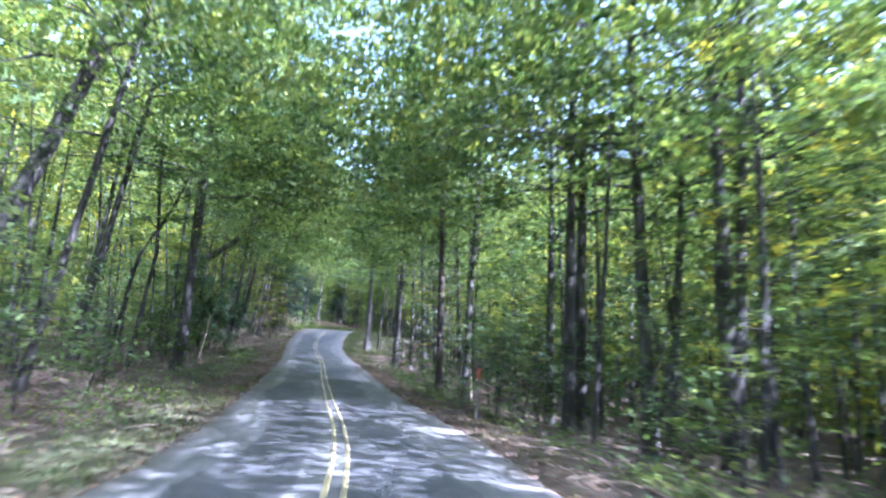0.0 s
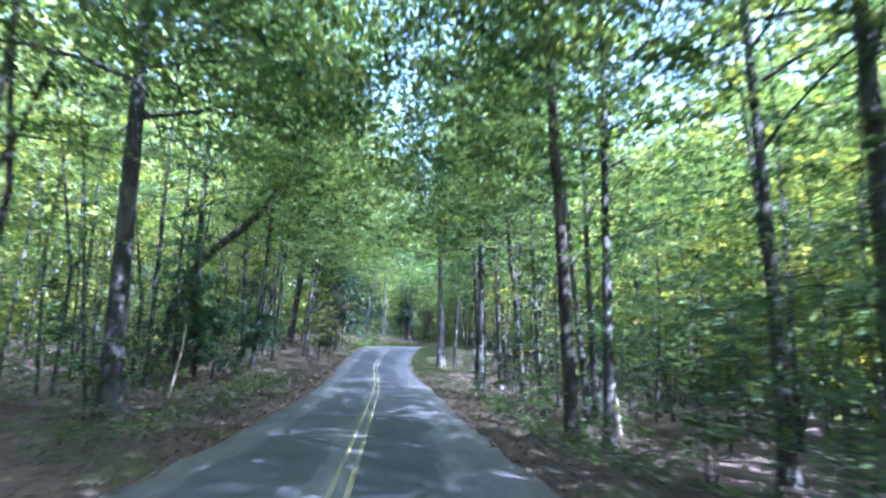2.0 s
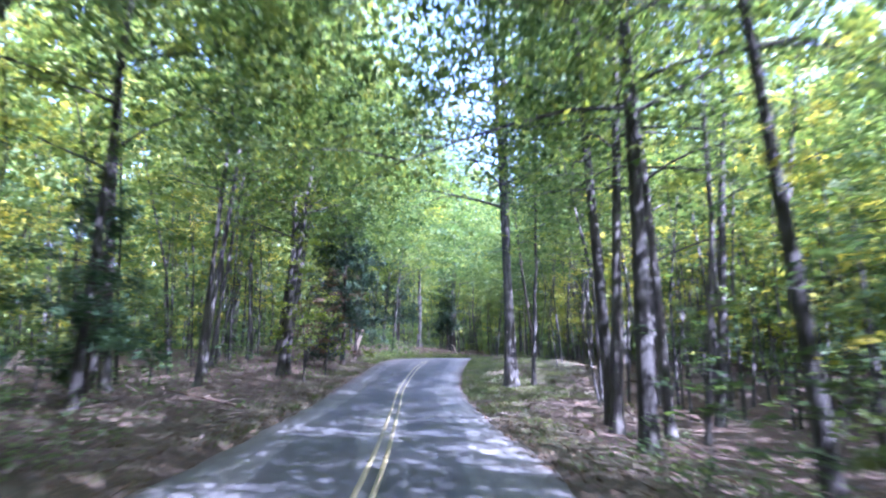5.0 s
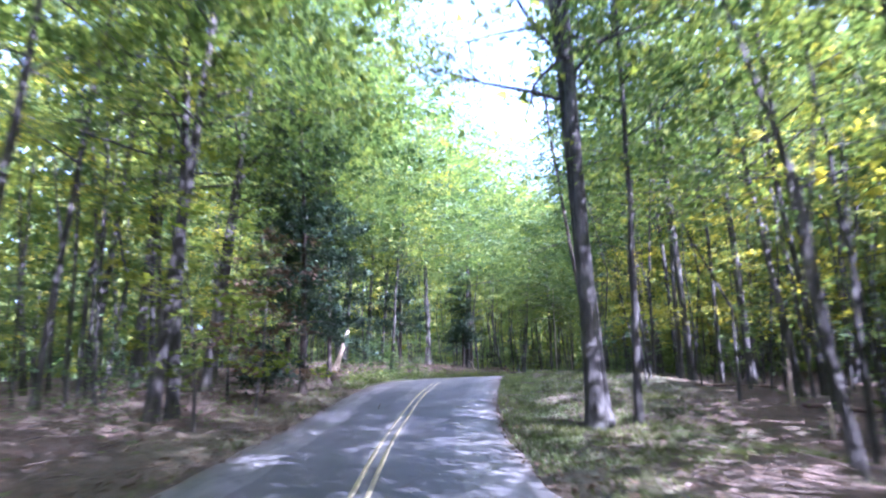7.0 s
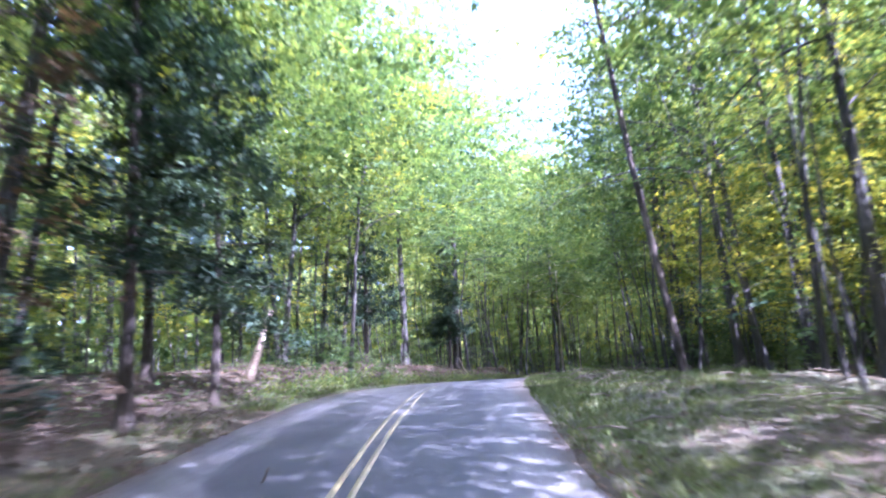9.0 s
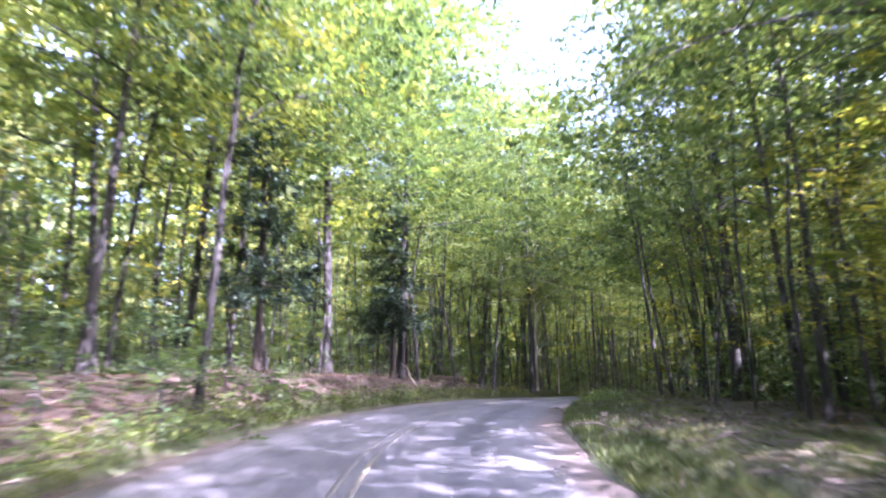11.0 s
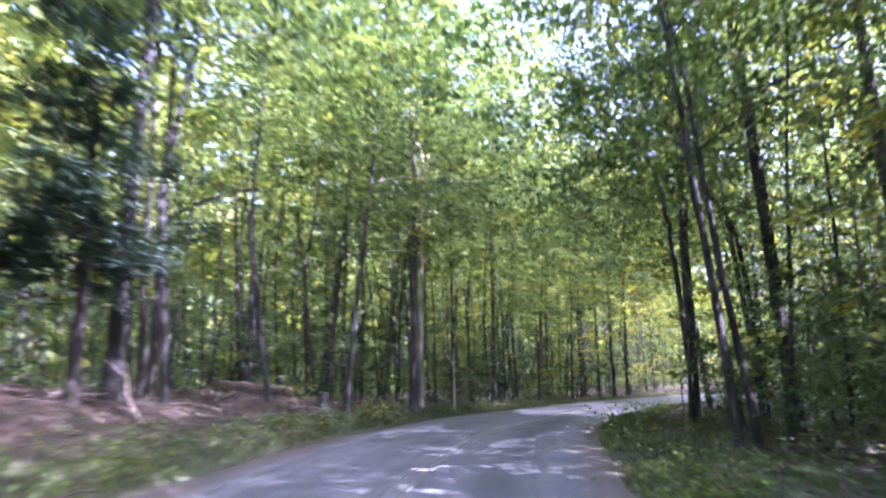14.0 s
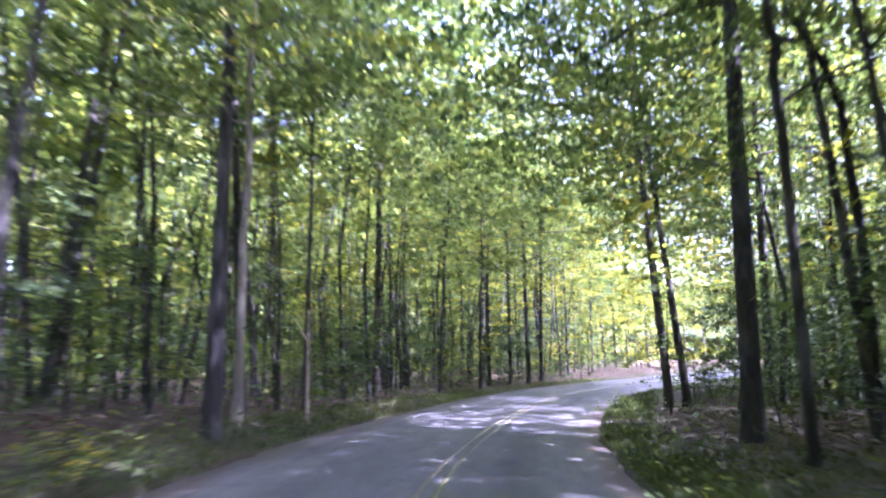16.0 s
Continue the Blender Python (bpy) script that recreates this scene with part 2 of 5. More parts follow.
FAR_WOOD = far_material()
STICK = plain_material("weathered_twigs", (0.05, 0.04, 0.033), (0.19, 0.155, 0.125), 7.0, 0.9)
ROTTEN = plain_material("rotting_wood", (0.05, 0.036, 0.028), (0.17, 0.12, 0.09), 7.0, 0.9)
FLOOR = ground_material()
ASPHALT = asphalt_material()
YELLOW_PAINT = paint_material("worn_yellow_paint", (0.36, 0.31, 0.16), (0.095, 0.093, 0.088), 0.46)
ORANGE = plain_material("orange_plastic", (0.2, 0.045, 0.015), (0.26, 0.06, 0.02), 4.0, 0.5)
STEEL = plain_material("dull_steel", (0.045, 0.045, 0.043), (0.085, 0.085, 0.08), 12.0, 0.55)
WHITE = plain_material("white_paper", (0.7, 0.7, 0.68), (0.82, 0.82, 0.8), 5.0, 0.7)


# ---- the road's line: x, y, height and cross-fall in degrees of stations along its middle ----
LINE = np.array([
    (0.95, -28.0, 0.3, 4.0),
    (0.3, -14.0, 0.1, 4.0),
    (-0.45, 0.0, -0.16, 3.6),
    (-1.74, 13.87, -0.43, 1.5),
    (-4.08, 27.64, -0.56, 0.0),
    (-6.50, 41.45, -0.54, -0.7),
    (-8.88, 55.23, -0.29, -2.0),
    (-11.57, 68.95, 0.05, -3.0),
    (-14.18, 82.73, 0.71, -3.2),
    (-15.88, 96.67, 1.96, -1.8),
    (-17.02, 110.78, 2.69, -0.8),
    (-15.63, 124.85, 2.98, -0.9),
    (-12.15, 138.55, 3.00, -0.9),
    (-6.95, 151.48, 2.78, -1.3),
    (0.0, 163.56, 2.54, -1.5),
    (8.28, 174.80, 2.38, -1.5),
    (18.32, 184.54, 2.24, -1.5),
    (29.26, 193.27, 2.20, -1.5),
    (45.22, 205.32, 2.20, -1.5),
    (66.77, 221.59, 2.20, -1.5),
    (88.0, 237.6, 2.20, -1.5),
])
HALF = 3.08


def half_at(way):
    """Half the road's width, a little more in the bend."""
    return np.interp(way, (92, 112, 138, 165), (HALF, 3.65, 3.6, 3.3))


def along(line, step):
    """Catmull-Rom through the stations, then even steps; with the way walked in the last column."""
    out = []
    for i in range(len(line) - 1):
        a, b, c, d = (line[max(0, min(len(line) - 1, i + k))] for k in (-1, 0, 1, 2))
        for u in np.linspace(0, 1, 40, endpoint=False):
            out.append(0.5 * (2 * b + (c - a) * u + (2 * a - 5 * b + 4 * c - d) * u**2 + (3 * b - a - 3 * c + d) * u**3))
    out = np.array(out)
    way = np.r_[0, np.cumsum(np.hypot(*np.diff(out[:, :2], axis=0).T))]
    even = np.arange(0, way[-1], step)
    return np.stack([np.interp(even, way, out[:, k]) for k in range(out.shape[1])] + [even - 28.1], 1)


MID = along(LINE, 0.5)
AHEAD = np.gradient(MID[:, :2], axis=0)
AHEAD /= np.linalg.norm(AHEAD, axis=1)[:, None]


def on_road(points):
    """For rows of x, y: the way along the road, the distance to the right of its middle, its height and cross-fall there."""
    points = np.asarray(points, float).reshape(-1, 2)
    way, side, height, fall = (np.empty(len(points)) for _ in range(4))
    for k in range(0, len(points), 4000):
        p = points[k:k + 4000]
        i = np.argmin((MID[:, :2] ** 2).sum(1) - 2 * p @ MID[:, :2].T, 1)
        d = p - MID[i, :2]
        ahead = (d * AHEAD[i]).sum(1)
        way[k:k + 4000] = MID[i, 4] + ahead.clip(-0.5, 0.5)
        across = d[:, 0] * AHEAD[i, 1] - d[:, 1] * AHEAD[i, 0]
        side[k:k + 4000] = np.sign(across) * np.hypot(*d.T)
        height[k:k + 4000], fall[k:k + 4000] = MID[i, 2], MID[i, 3]
    return way, side, height, fall


def waves(x, y, size, seed):
    """Soft unevenness of about -1 to 1."""
    rng = np.random.default_rng(seed)
    out = np.zeros_like(x)
    for k in range(7):
        a, f, p = rng.uniform(0, 6.28), 6.28 / size * rng.uniform(0.6, 1.7), rng.uniform(0, 6.28)
        out += np.sin((x * math.cos(a) + y * math.sin(a)) * f + p)
    return out / 3.5


def ground_height(points):
    points = np.asarray(points, float).reshape(-1, 2)
    way, side, height, fall = on_road(points)
    x, y = points.T
    d = np.abs(side)
    tilt = np.tan(np.radians(fall)) * side.clip(-HALF - 0.6, HALF + 0.6)
    left = np.interp(way, (0, 45, 62, 96, 104, 118, 126, 138, 146, 153, 160, 172), (0.1, 0.1, 0.65, 0.8, 1.2, 1.45, 1.65, 1.5, 1.25, 0.95, 0.4, 0.2))
    right = np.interp(way, (0, 20, 42, 66, 84, 94, 104, 112, 150), (-0.3, -0.7, -1.0, -0.45, 0.0, 0.35, 0.2, 0.0, 0.0))
    rise = np.interp(d, (0, HALF + 0.3, 4.4, 7.0, 12, 40, 90), (0, 0, 0.1, 0.85, 1.0, 1.0, 1.0)) * np.where(side < 0, left, right)
    rise += 0.22 * np.interp(d, (3.7, 4.5, 7.0), (0, 1, 0)) * np.interp(way, (130, 140, 165, 178), (0, 1, 1, 0)) * (side < 0)
    far = np.where(side < 0, np.interp(d, (9, 60), (0, -0.9)) * np.interp(way, (100, 130), (1, 0)), np.interp(d, (7, 20, 60), (0, -1.0, -2.4)) * np.interp(way, (130, 160), (1, 0.3)))
    rough = waves(x, y, 2.3, 1) * 0.05 * np.interp(d, (3.3, 5), (0, 1)) + waves(x, y, 11, 2) * 0.22 * np.interp(d, (4.5, 10), (0, 1))
    under = np.where(d < half_at(way) + 0.1, -0.16, -0.015)
    return height + tilt + rise + far + rough + under


def z_at(x, y):
    return float(ground_height([(x, y)])[0])


def open_sky(points):
    """True where a point lies in the open strip of sky over the road's bend, which no crown fills."""
    points = np.asarray(points, float).reshape(-1, 3)
    way, side, height, _ = on_road(points[:, :2])
    low = np.interp(way, (66, 76, 112, 126, 140, 168), (9.0, 1.7, 1.6, 1.0, 0.2, -0.6))
    high = np.interp(way, (66, 76, 86, 105, 126, 140, 168), (9.0, 4.4, 6.0, 7.2, 6.4, 5.4, 4.6))
    floor = np.interp(way, (76, 100, 122, 146, 168, 190), (7.5, 9.5, 11.5, 17.0, 26.0, 40.0))
    return (side > low) & (side < high) & (points[:, 2] - height > floor)


# ---- mesh helpers ----
def link_mesh(name, verts, faces, material, parent=None, label="", smooth=False, uv=None):
    """One mesh object from arrays of corners and faces of equal size, or a list of such arrays."""
    me = bpy.data.meshes.new(name)
    verts = np.asarray(verts, np.float32)
    groups = faces if isinstance(faces, list) else [faces]
    groups = [np.asarray(g, np.int32) for g in groups if len(g)]
    me.vertices.add(len(verts))
    me.vertices.foreach_set("co", verts.ravel())
    loops = np.concatenate([g.ravel() for g in groups])
    sizes = np.concatenate([np.full(len(g), g.shape[1], np.int32) for g in groups])
    me.loops.add(len(loops))
    me.loops.foreach_set("vertex_index", loops)
    me.polygons.add(len(sizes))
    me.polygons.foreach_set("loop_start", np.r_[0, np.cumsum(sizes)[:-1]].astype(np.int32))
    if smooth:
        me.polygons.foreach_set("use_smooth", np.ones(len(sizes), bool))
    if uv is not None:
        layer = me.uv_layers.new(name="along")
        layer.data.foreach_set("uv", np.asarray(uv, np.float32)[loops].ravel())
    me.update(calc_edges=True)
    me.validate()
    me.materials.append(material)
    ob = new(name, me)
    if parent is not None:
        ob.parent = parent
    if label:
        ob["label"] = label
    return ob


def part(name, shape, material, parent, label="", smooth=True):
    return link_mesh(name, shape[0], shape[1], material, parent, label, smooth)


def joined(*shapes):
    """Several (corners, faces) as one; faces by their number of corners."""
    verts, by_size, start = [], {}, 0
    for v, groups in shapes:
        for g in groups if isinstance(groups, list) else [groups]:
            g = np.asarray(g, np.int32)
            if len(g):
                by_size.setdefault(g.shape[1], []).append(g + start)
        verts.append(np.asarray(v, np.float32))
        start += len(v)
    return np.concatenate(verts), [np.concatenate(g) for g in by_size.values()]


def tube(path, radii, sides=8, closed=True):
    """A round, tapered tube along a path."""
    path, radii = np.asarray(path, float), np.asarray(radii, float)
    ahead = np.gradient(path, axis=0)
    ahead /= np.linalg.norm(ahead, axis=1)[:, None] + 1e-9
    ref = np.where(np.abs(ahead[:, 2:3]) > 0.9, [[1.0, 0, 0]], [[0, 0, 1.0]])
    u = np.cross(ahead, ref)
    u /= np.linalg.norm(u, axis=1)[:, None] + 1e-9
    v = np.cross(ahead, u)
    a = np.linspace(0, 2 * np.pi, sides, endpoint=False)
    ring = path[:, None] + radii[:, None, None] * (np.cos(a)[None, :, None] * u[:, None] + np.sin(a)[None, :, None] * v[:, None])
    verts, n = ring.reshape(-1, 3), len(path)
    i, j = np.meshgrid(np.arange(n - 1), np.arange(sides), indexing="ij")
    k = (j + 1) % sides
    faces = np.stack([i * sides + j, i * sides + k, (i + 1) * sides + k, (i + 1) * sides + j], -1).reshape(-1, 4)
    if not closed:
        return verts, [faces]
    verts = np.concatenate([verts, path[:1], path[-1:]])
    s = np.arange(sides)
    low = np.stack([np.full(sides, n * sides), (s + 1) % sides, s], 1)
    high = np.stack([np.full(sides, n * sides + 1), (n - 1) * sides + s, (n - 1) * sides + (s + 1) % sides], 1)
    return verts, [faces, np.concatenate([low, high])]


def leaves(centres, sizes, rng, flat=0.55, slim=0.55, clump=None, simple=False):
    """Kite-shaped, slightly folded leaves; simple: three-cornered ones."""
    n = len(centres)
    if clump is None:
        up = rng.normal(0, flat, (n, 3)) + (0, 0, 1)
    else:
        up = rng.normal(0, flat, (clump.max() + 1, 3))[clump] + rng.normal(0, 0.28, (n, 3)) + (0, 0, 1)
    up /= np.linalg.norm(up, axis=1)[:, None]
    u = rng.normal(0, 1, (n, 3))
    u -= (u * up).sum(1)[:, None] * up
    u /= np.linalg.norm(u, axis=1)[:, None] + 1e-9
    v = np.cross(up, u)
    s = np.asarray(sizes)[:, None]
    if simple:
        verts = np.stack([centres + u * s * 0.6, centres - u * s * 0.4 + v * s * slim * 0.5, centres - u * s * 0.4 - v * s * slim * 0.5], 1)
        return verts.reshape(-1, 3), np.arange(3 * n).reshape(-1, 3)
    fold = up * s * rng.uniform(0.02, 0.14, (n, 1))
    verts = np.stack([centres - u * s * 0.5, centres + v * s * slim * 0.5 + fold, centres + u * s * 0.5 - up * s * 0.06, centres - v * s * slim * 0.5 + fold], 1)
    return verts.reshape(-1, 3), np.arange(4 * n).reshape(-1, 4)


# ---- ground and road ----
def build_ground():
    def lines(low, high, step, reach):
        core = np.arange(low, high + step / 2, step)
        out = step * 1.5 * np.cumsum(1.35 ** np.arange(24))
        out = out[out < reach]
        return np.concatenate([low - out[::-1], core, high + out])

    xs, ys = lines(-46, 32, 0.7, 1800), lines(-14, 200, 0.7, 1800)
    gx, gy = np.meshgrid(xs, ys)
    flat = np.stack([gx.ravel(), gy.ravel()], 1)
    z = ground_height(flat)
    way, side, _, _ = on_road(flat)
    w, h = len(xs), len(ys)
    i, j = np.meshgrid(np.arange(h - 1), np.arange(w - 1), indexing="ij")
    a = (i * w + j).ravel()
    faces = np.stack([a, a + 1, a + w + 1, a + w], 1)
    ob = link_mesh("ground", np.c_[flat, z], faces, FLOOR, smooth=True, uv=np.stack([side, way], 1))
    tagged(ob, "brown leaf-littered forest floor with mossy green patches", "ground", kind="structure")


def ribbon(low, high, lift, sink, first=0, last=None, ragged=0.0, seed=3):
    """A strip of the road between two distances from its middle, with thickness."""
    rows = MID[first:last]
    ahead = AHEAD[first:last]
    right = np.stack([ahead[:, 1], -ahead[:, 0]], 1)
    rng = np.random.default_rng(seed)
    cuts = np.linspace(low, high, 9 if high - low > 1 else 2)
    verts, uv = [], []
    for k, c in enumerate(cuts):
        edge = k in (0, len(cuts) - 1)
        shift = ragged * (np.convolve(rng.normal(0, 1, len(rows) + 4), np.ones(5) / 2.2, "valid") if edge else np.zeros(len(rows)))
        side = c * (half_at(rows[:, 4]) / HALF if high - low > 1 else 1.0) + shift + (0 if high - low > 1 else np.interp(rows[:, 4], (119, 126, 140, 150, 158, 175), (0, 0.05, 0.3, 0.42, 0.55, 0.3)))
        z = rows[:, 2] + np.tan(np.radians(rows[:, 3])) * side + lift - 0.004 * side**2
        verts.append(np.c_[rows[:, :2] + right * side[:, None], z])
        uv.append(np.stack([side, rows[:, 4]], 1))
    for k in (0, -1):
        verts.append(verts[k if k == 0 else len(cuts) - 1] - (0, 0, sink))
        uv.append(uv[k if k == 0 else len(cuts) - 1])
    n, m = len(rows), len(cuts)
    order = [m] + list(range(m)) + [m + 1]
    i = np.arange(n - 1)
    faces = np.concatenate([np.stack([a * n + i, b * n + i, b * n + i + 1, a * n + i + 1], 1) for a, b in zip(order, order[1:])])
    return np.concatenate(verts), faces, np.concatenate(uv)


build_ground()
v, f, uv = ribbon(-HALF, HALF, 0.0, 0.2, ragged=0.05)
road = link_mesh("road", v, f, ASPHALT, smooth=False, uv=uv)
tagged(road, "patched grey two-lane asphalt road curving through woods", "road", kind="structure")
for near, far in ((-0.17, -0.08), (0.08, 0.17)):
    v, f, uv = ribbon(near, far, 0.005, 0.004)
    tagged(link_mesh("centre_line", v, f, YELLOW_PAINT, uv=uv), "worn yellow double centre line painted on asphalt", "road marking", "centre lines", "structure")


# ---- trees ----
COUNT = [0]


def limb_path(start, turn, climb, length, rng, droop=0.5, steps=5):
    pts, here = [np.array(start, float)], np.array(start, float)
    for k in range(steps):
        turn += rng.normal(0, 0.16)
        climb += rng.normal(-droop / steps, 0.1)
        here = here + length / steps * np.array([math.cos(turn) * math.cos(climb), math.sin(turn) * math.cos(climb), math.sin(climb)])
        pts.append(here.copy())
    return np.array(pts)


def crown_leaves(paths, rng, per, spread, size, thin=0.16, high=13.0, simple=True):
    """Sprays of leaves round the outer part of each limb; finer low down, coarser high up."""
    centres, sizes, clumps, total = [], [], [], 0
    for path, weight in paths:
        n = max(6, int(per * weight))
        n = int(n * (1.75 if simple else 1))
        big = np.where(path[-1, 2] > high, 1.4, 1.0)
        n = int(n / big**1.4)
        # twig ends first, then leaves gathered round them
        twigs = max(2, n // 15)
        t = rng.beta(2.2, 1.2, twigs) * (len(path) - 1)
        i = np.minimum(t.astype(int), len(path) - 2)
        at = path[i] + (path[i + 1] - path[i]) * (t - i)[:, None]
        at = at + rng.normal(0, 1, (twigs, 3)) * (spread * 0.8, spread * 0.8, spread * 0.24)
        own = rng.integers(0, twigs, n)
        c = at[own] + rng.normal(0, 1, (n, 3)) * (spread * 0.3, spread * 0.3, thin)
        centres.append(c)
        clumps.append(own + total)
        total += twigs
        sizes.append(big * size * (0.78 if simple else 1) * rng.uniform(0.6, 1.35, n))
    c, s = np.concatenate(centres), np.concatenate(sizes)
    return leaves(c, s, rng, 0.38, 0.6, np.concatenate(clumps), simple)


def trunk_path(height, lean, bow, rng, wiggle=0.12, steps=15):
    u = np.linspace(0, 1, steps)
    z = u**1.15 * height
    wob = np.cumsum(rng.normal(0, wiggle, (steps, 2)), 0) * u[:, None]
    ease = np.minimum(z, 14) + np.maximum(z - 14, 0) * 0.35
    xy = np.outer(ease, lean) + np.outer(np.sin(u * np.pi), bow) + wob
    return np.c_[xy, z]


def trunk_shape(path, dia, rng, sides=10):
    z = path[:, 2]
    u = np.linspace(0, 1, len(path))
    r = dia / 2 * (1.02 - u) ** 0.75 * (1 + 0.55 * np.exp(-z.clip(0) / 0.3))
    r = np.maximum(r, 0.012) * rng.uniform(0.95, 1.05, len(path))
    path = path.copy()
    path[0, 2] -= 0.35
    # two more rings for the flare at the foot
    z2 = np.array([0.12, 0.45])
    extra = np.stack([np.interp(z2, path[:, 2], path[:, k]) for k in range(3)], 1)
    rx = dia / 2 * (1 + 0.55 * np.exp(-z2 / 0.3))
    order = np.argsort(np.r_[path[:, 2], extra[:, 2]])
    return tube(np.r_[path, extra][order], np.r_[r, rx][order], sides)


def tree(kind, x, y, dia, lean=(0, 0), bow=(0, 0), height=None, base=None, reach=None, seed=None, label="", foliage=None, bark=None, dense=1.0, leaf=0.2, group="", limbs=None, bare=False, fine=True):
    """A tree with its trunk, limbs and crown, standing on the ground at x, y."""
    COUNT[0] += 1
    rng = np.random.default_rng(1000 + COUNT[0] if seed is None else seed)
    h = height or (12 + 16 * min(1.0, dia / 0.5)) * rng.uniform(0.9, 1.1)
    path = trunk_path(h, np.array(lean), np.array(bow), rng, 0.05 + 0.1 * (dia < 0.25))
    root = new(kind)
    root.matrix_world = pose(x, y, z_at(x, y) - 0.03)
    part("trunk", trunk_shape(path, dia, rng, 12 if dia > 0.3 else 8), bark or BARK, root)
    paths, wood = [], []
    start = (0.34 if base is None else base / h) * h
    out = reach or (1.6 + 5.0 * min(1.0, dia / 0.55))
    many = limbs or int(13 + 16 * min(1.0, dia / 0.5))
    turn = rng.uniform(0, 6.28)
    for k in range(many):
        q = (k + rng.uniform(0, 0.9)) / many
        z = start + (h * 0.985 - start) * q
        foot = np.array([np.interp(z, path[:, 2], path[:, j]) for j in range(3)])
        turn += 2.4 + rng.normal(0, 0.35)
        long = out * (0.5 + 0.75 * math.sin(math.pi * min(1, 0.25 + 0.75 * q)) ** 0.8) * rng.uniform(0.6, 1.2) * (1.05 - 0.45 * q)
        branch = limb_path(foot, turn, rng.uniform(0.15, 0.75), long, rng, 0.55)
        thick = max(0.012, min(dia * 0.16, 0.02 + long * 0.011)) * (1 - 0.5 * q)
        wood.append(tube(branch, np.linspace(thick, 0.006, len(branch)), 4 if z < 13 else 3, False))
        paths.append((branch, long / out))
        if long > 1.8:
            for _ in range(2):
                i = rng.integers(2, 5)
                twig = limb_path(branch[i], turn + rng.choice((-1, 1)) * rng.uniform(0.5, 1.1), rng.uniform(-0.1, 0.5), long * 0.5, rng, 0.4, 3)
                if z < 13 and fine:
                    wood.append(tube(twig, np.linspace(thick * 0.5, 0.005, len(twig)), 3, False))
                paths.append((twig, 0.5 * long / out))
    tips = np.array([branch[-1] for branch, _ in paths]) + (x, y, z_at(x, y))
    paths = [one for one, gone in zip(paths, open_sky(tips)) if not gone] or paths[-3:]
    part("branchwork", joined(*wood), bark or BARK, root)["kind"] = "stuff"
    if not bare:
        per = 80 * dense * (out / 4.5) ** 1.2
        v, f = crown_leaves(paths, rng, per, 0.32 + 0.1 * out, leaf)
        link_mesh("crown", v, f, foliage or GREEN, root)["kind"] = "stuff"
    return tagged(root, label or "tall slender hardwood tree with green crown", "tree", group)


def cedar(x, y, height, dia, width, seed, label, dense=1.0, foliage=None):
    """An evergreen with short, dense, dark sprays nearly to the ground."""
    rng = np.random.default_rng(seed)
    root = new("cedar_tree")
    root.matrix_world = pose(x, y, z_at(x, y) - 0.03)
    path = trunk_path(height, np.array((0.0, 0.0)), np.array((0.15, 0.0)), rng, 0.03)
    part("trunk", trunk_shape(path, dia, rng), PINE_BARK, root)
    wood, paths = [], []
    for k in range(int(6 * height)):
        q = rng.uniform(0, 1)
        z = height * (0.2 + 0.78 * q)
        foot = np.array([np.interp(z, path[:, 2], path[:, j]) for j in range(3)])
        long = width * (1.0 - q) ** 0.7 * rng.uniform(0.5, 1.15) + 0.2
        branch = limb_path(foot, rng.uniform(0, 6.28), rng.uniform(-0.15, 0.35), long, rng, 0.3, 5)
        wood.append(tube(branch, np.linspace(0.022, 0.005, len(branch)), 3, False))
        paths.append((branch, long / width))
    part("branchwork", joined(*wood), PINE_BARK, root)["kind"] = "stuff"
    v, f = crown_leaves(paths, rng, 150 * dense, 0.34, 0.2, 0.12, 99)
    link_mesh("crown", v, f, foliage or NEEDLE, root)["kind"] = "stuff"
    return tagged(root, label, "tree")


def bent_tree(kind, bends, thick, label, per=70, spread=0.8, leaf=0.2, foliage=None, twigs=9, seed=5, tip=0.25, bark=None):
    """A curved stem through a few bends, from the ground up, with side limbs and sprays."""
    rng = np.random.default_rng(seed)
    bends = np.array(bends, float)
    root = new(kind)
    foot = bends[0].copy()
    foot[2] = z_at(foot[0], foot[1])
    root.matrix_world = pose(*foot)
    t = np.linspace(0, len(bends) - 1, 16)
    line = np.c_[bends[:, :2], bends[:, 2]] - foot
    line[0, 2] = -0.3
    path = []
    for q in t:
        i = min(int(q), len(line) - 2)
        a, b, c, d = (line[max(0, min(len(line) - 1, i + k))] for k in (-1, 0, 1, 2))
        u = q - i
        path.append(0.5 * (2 * b + (c - a) * u + (2 * a - 5 * b + 4 * c - d) * u**2 + (3 * b - a - 3 * c + d) * u**3))
    path = np.array(path) + rng.normal(0, 0.03, (16, 3))
    part("trunk", tube(path, thick / 2 * np.linspace(1, tip, 16), 9), bark or BARK, root)
    wood, paths = [], []
    for k in range(twigs):
        q = rng.uniform(0.45, 1.0)
        i = min(15, int(q * 15))
        branch = limb_path(path[i], rng.uniform(0, 6.28), rng.uniform(0.0, 0.8), rng.uniform(1.2, 3.2), rng, 0.4)
        wood.append(tube(branch, np.linspace(thick * 0.13, 0.006, len(branch)), 5, False))
        paths.append((branch, 0.9))
    part("branchwork", joined(*wood), bark or BARK, root)["kind"] = "stuff"
    v, f = crown_leaves(paths, rng, per, spread, leaf)
    link_mesh("crown", v, f, foliage or GREEN, root)["kind"] = "stuff"
    return tagged(root, label, "tree")


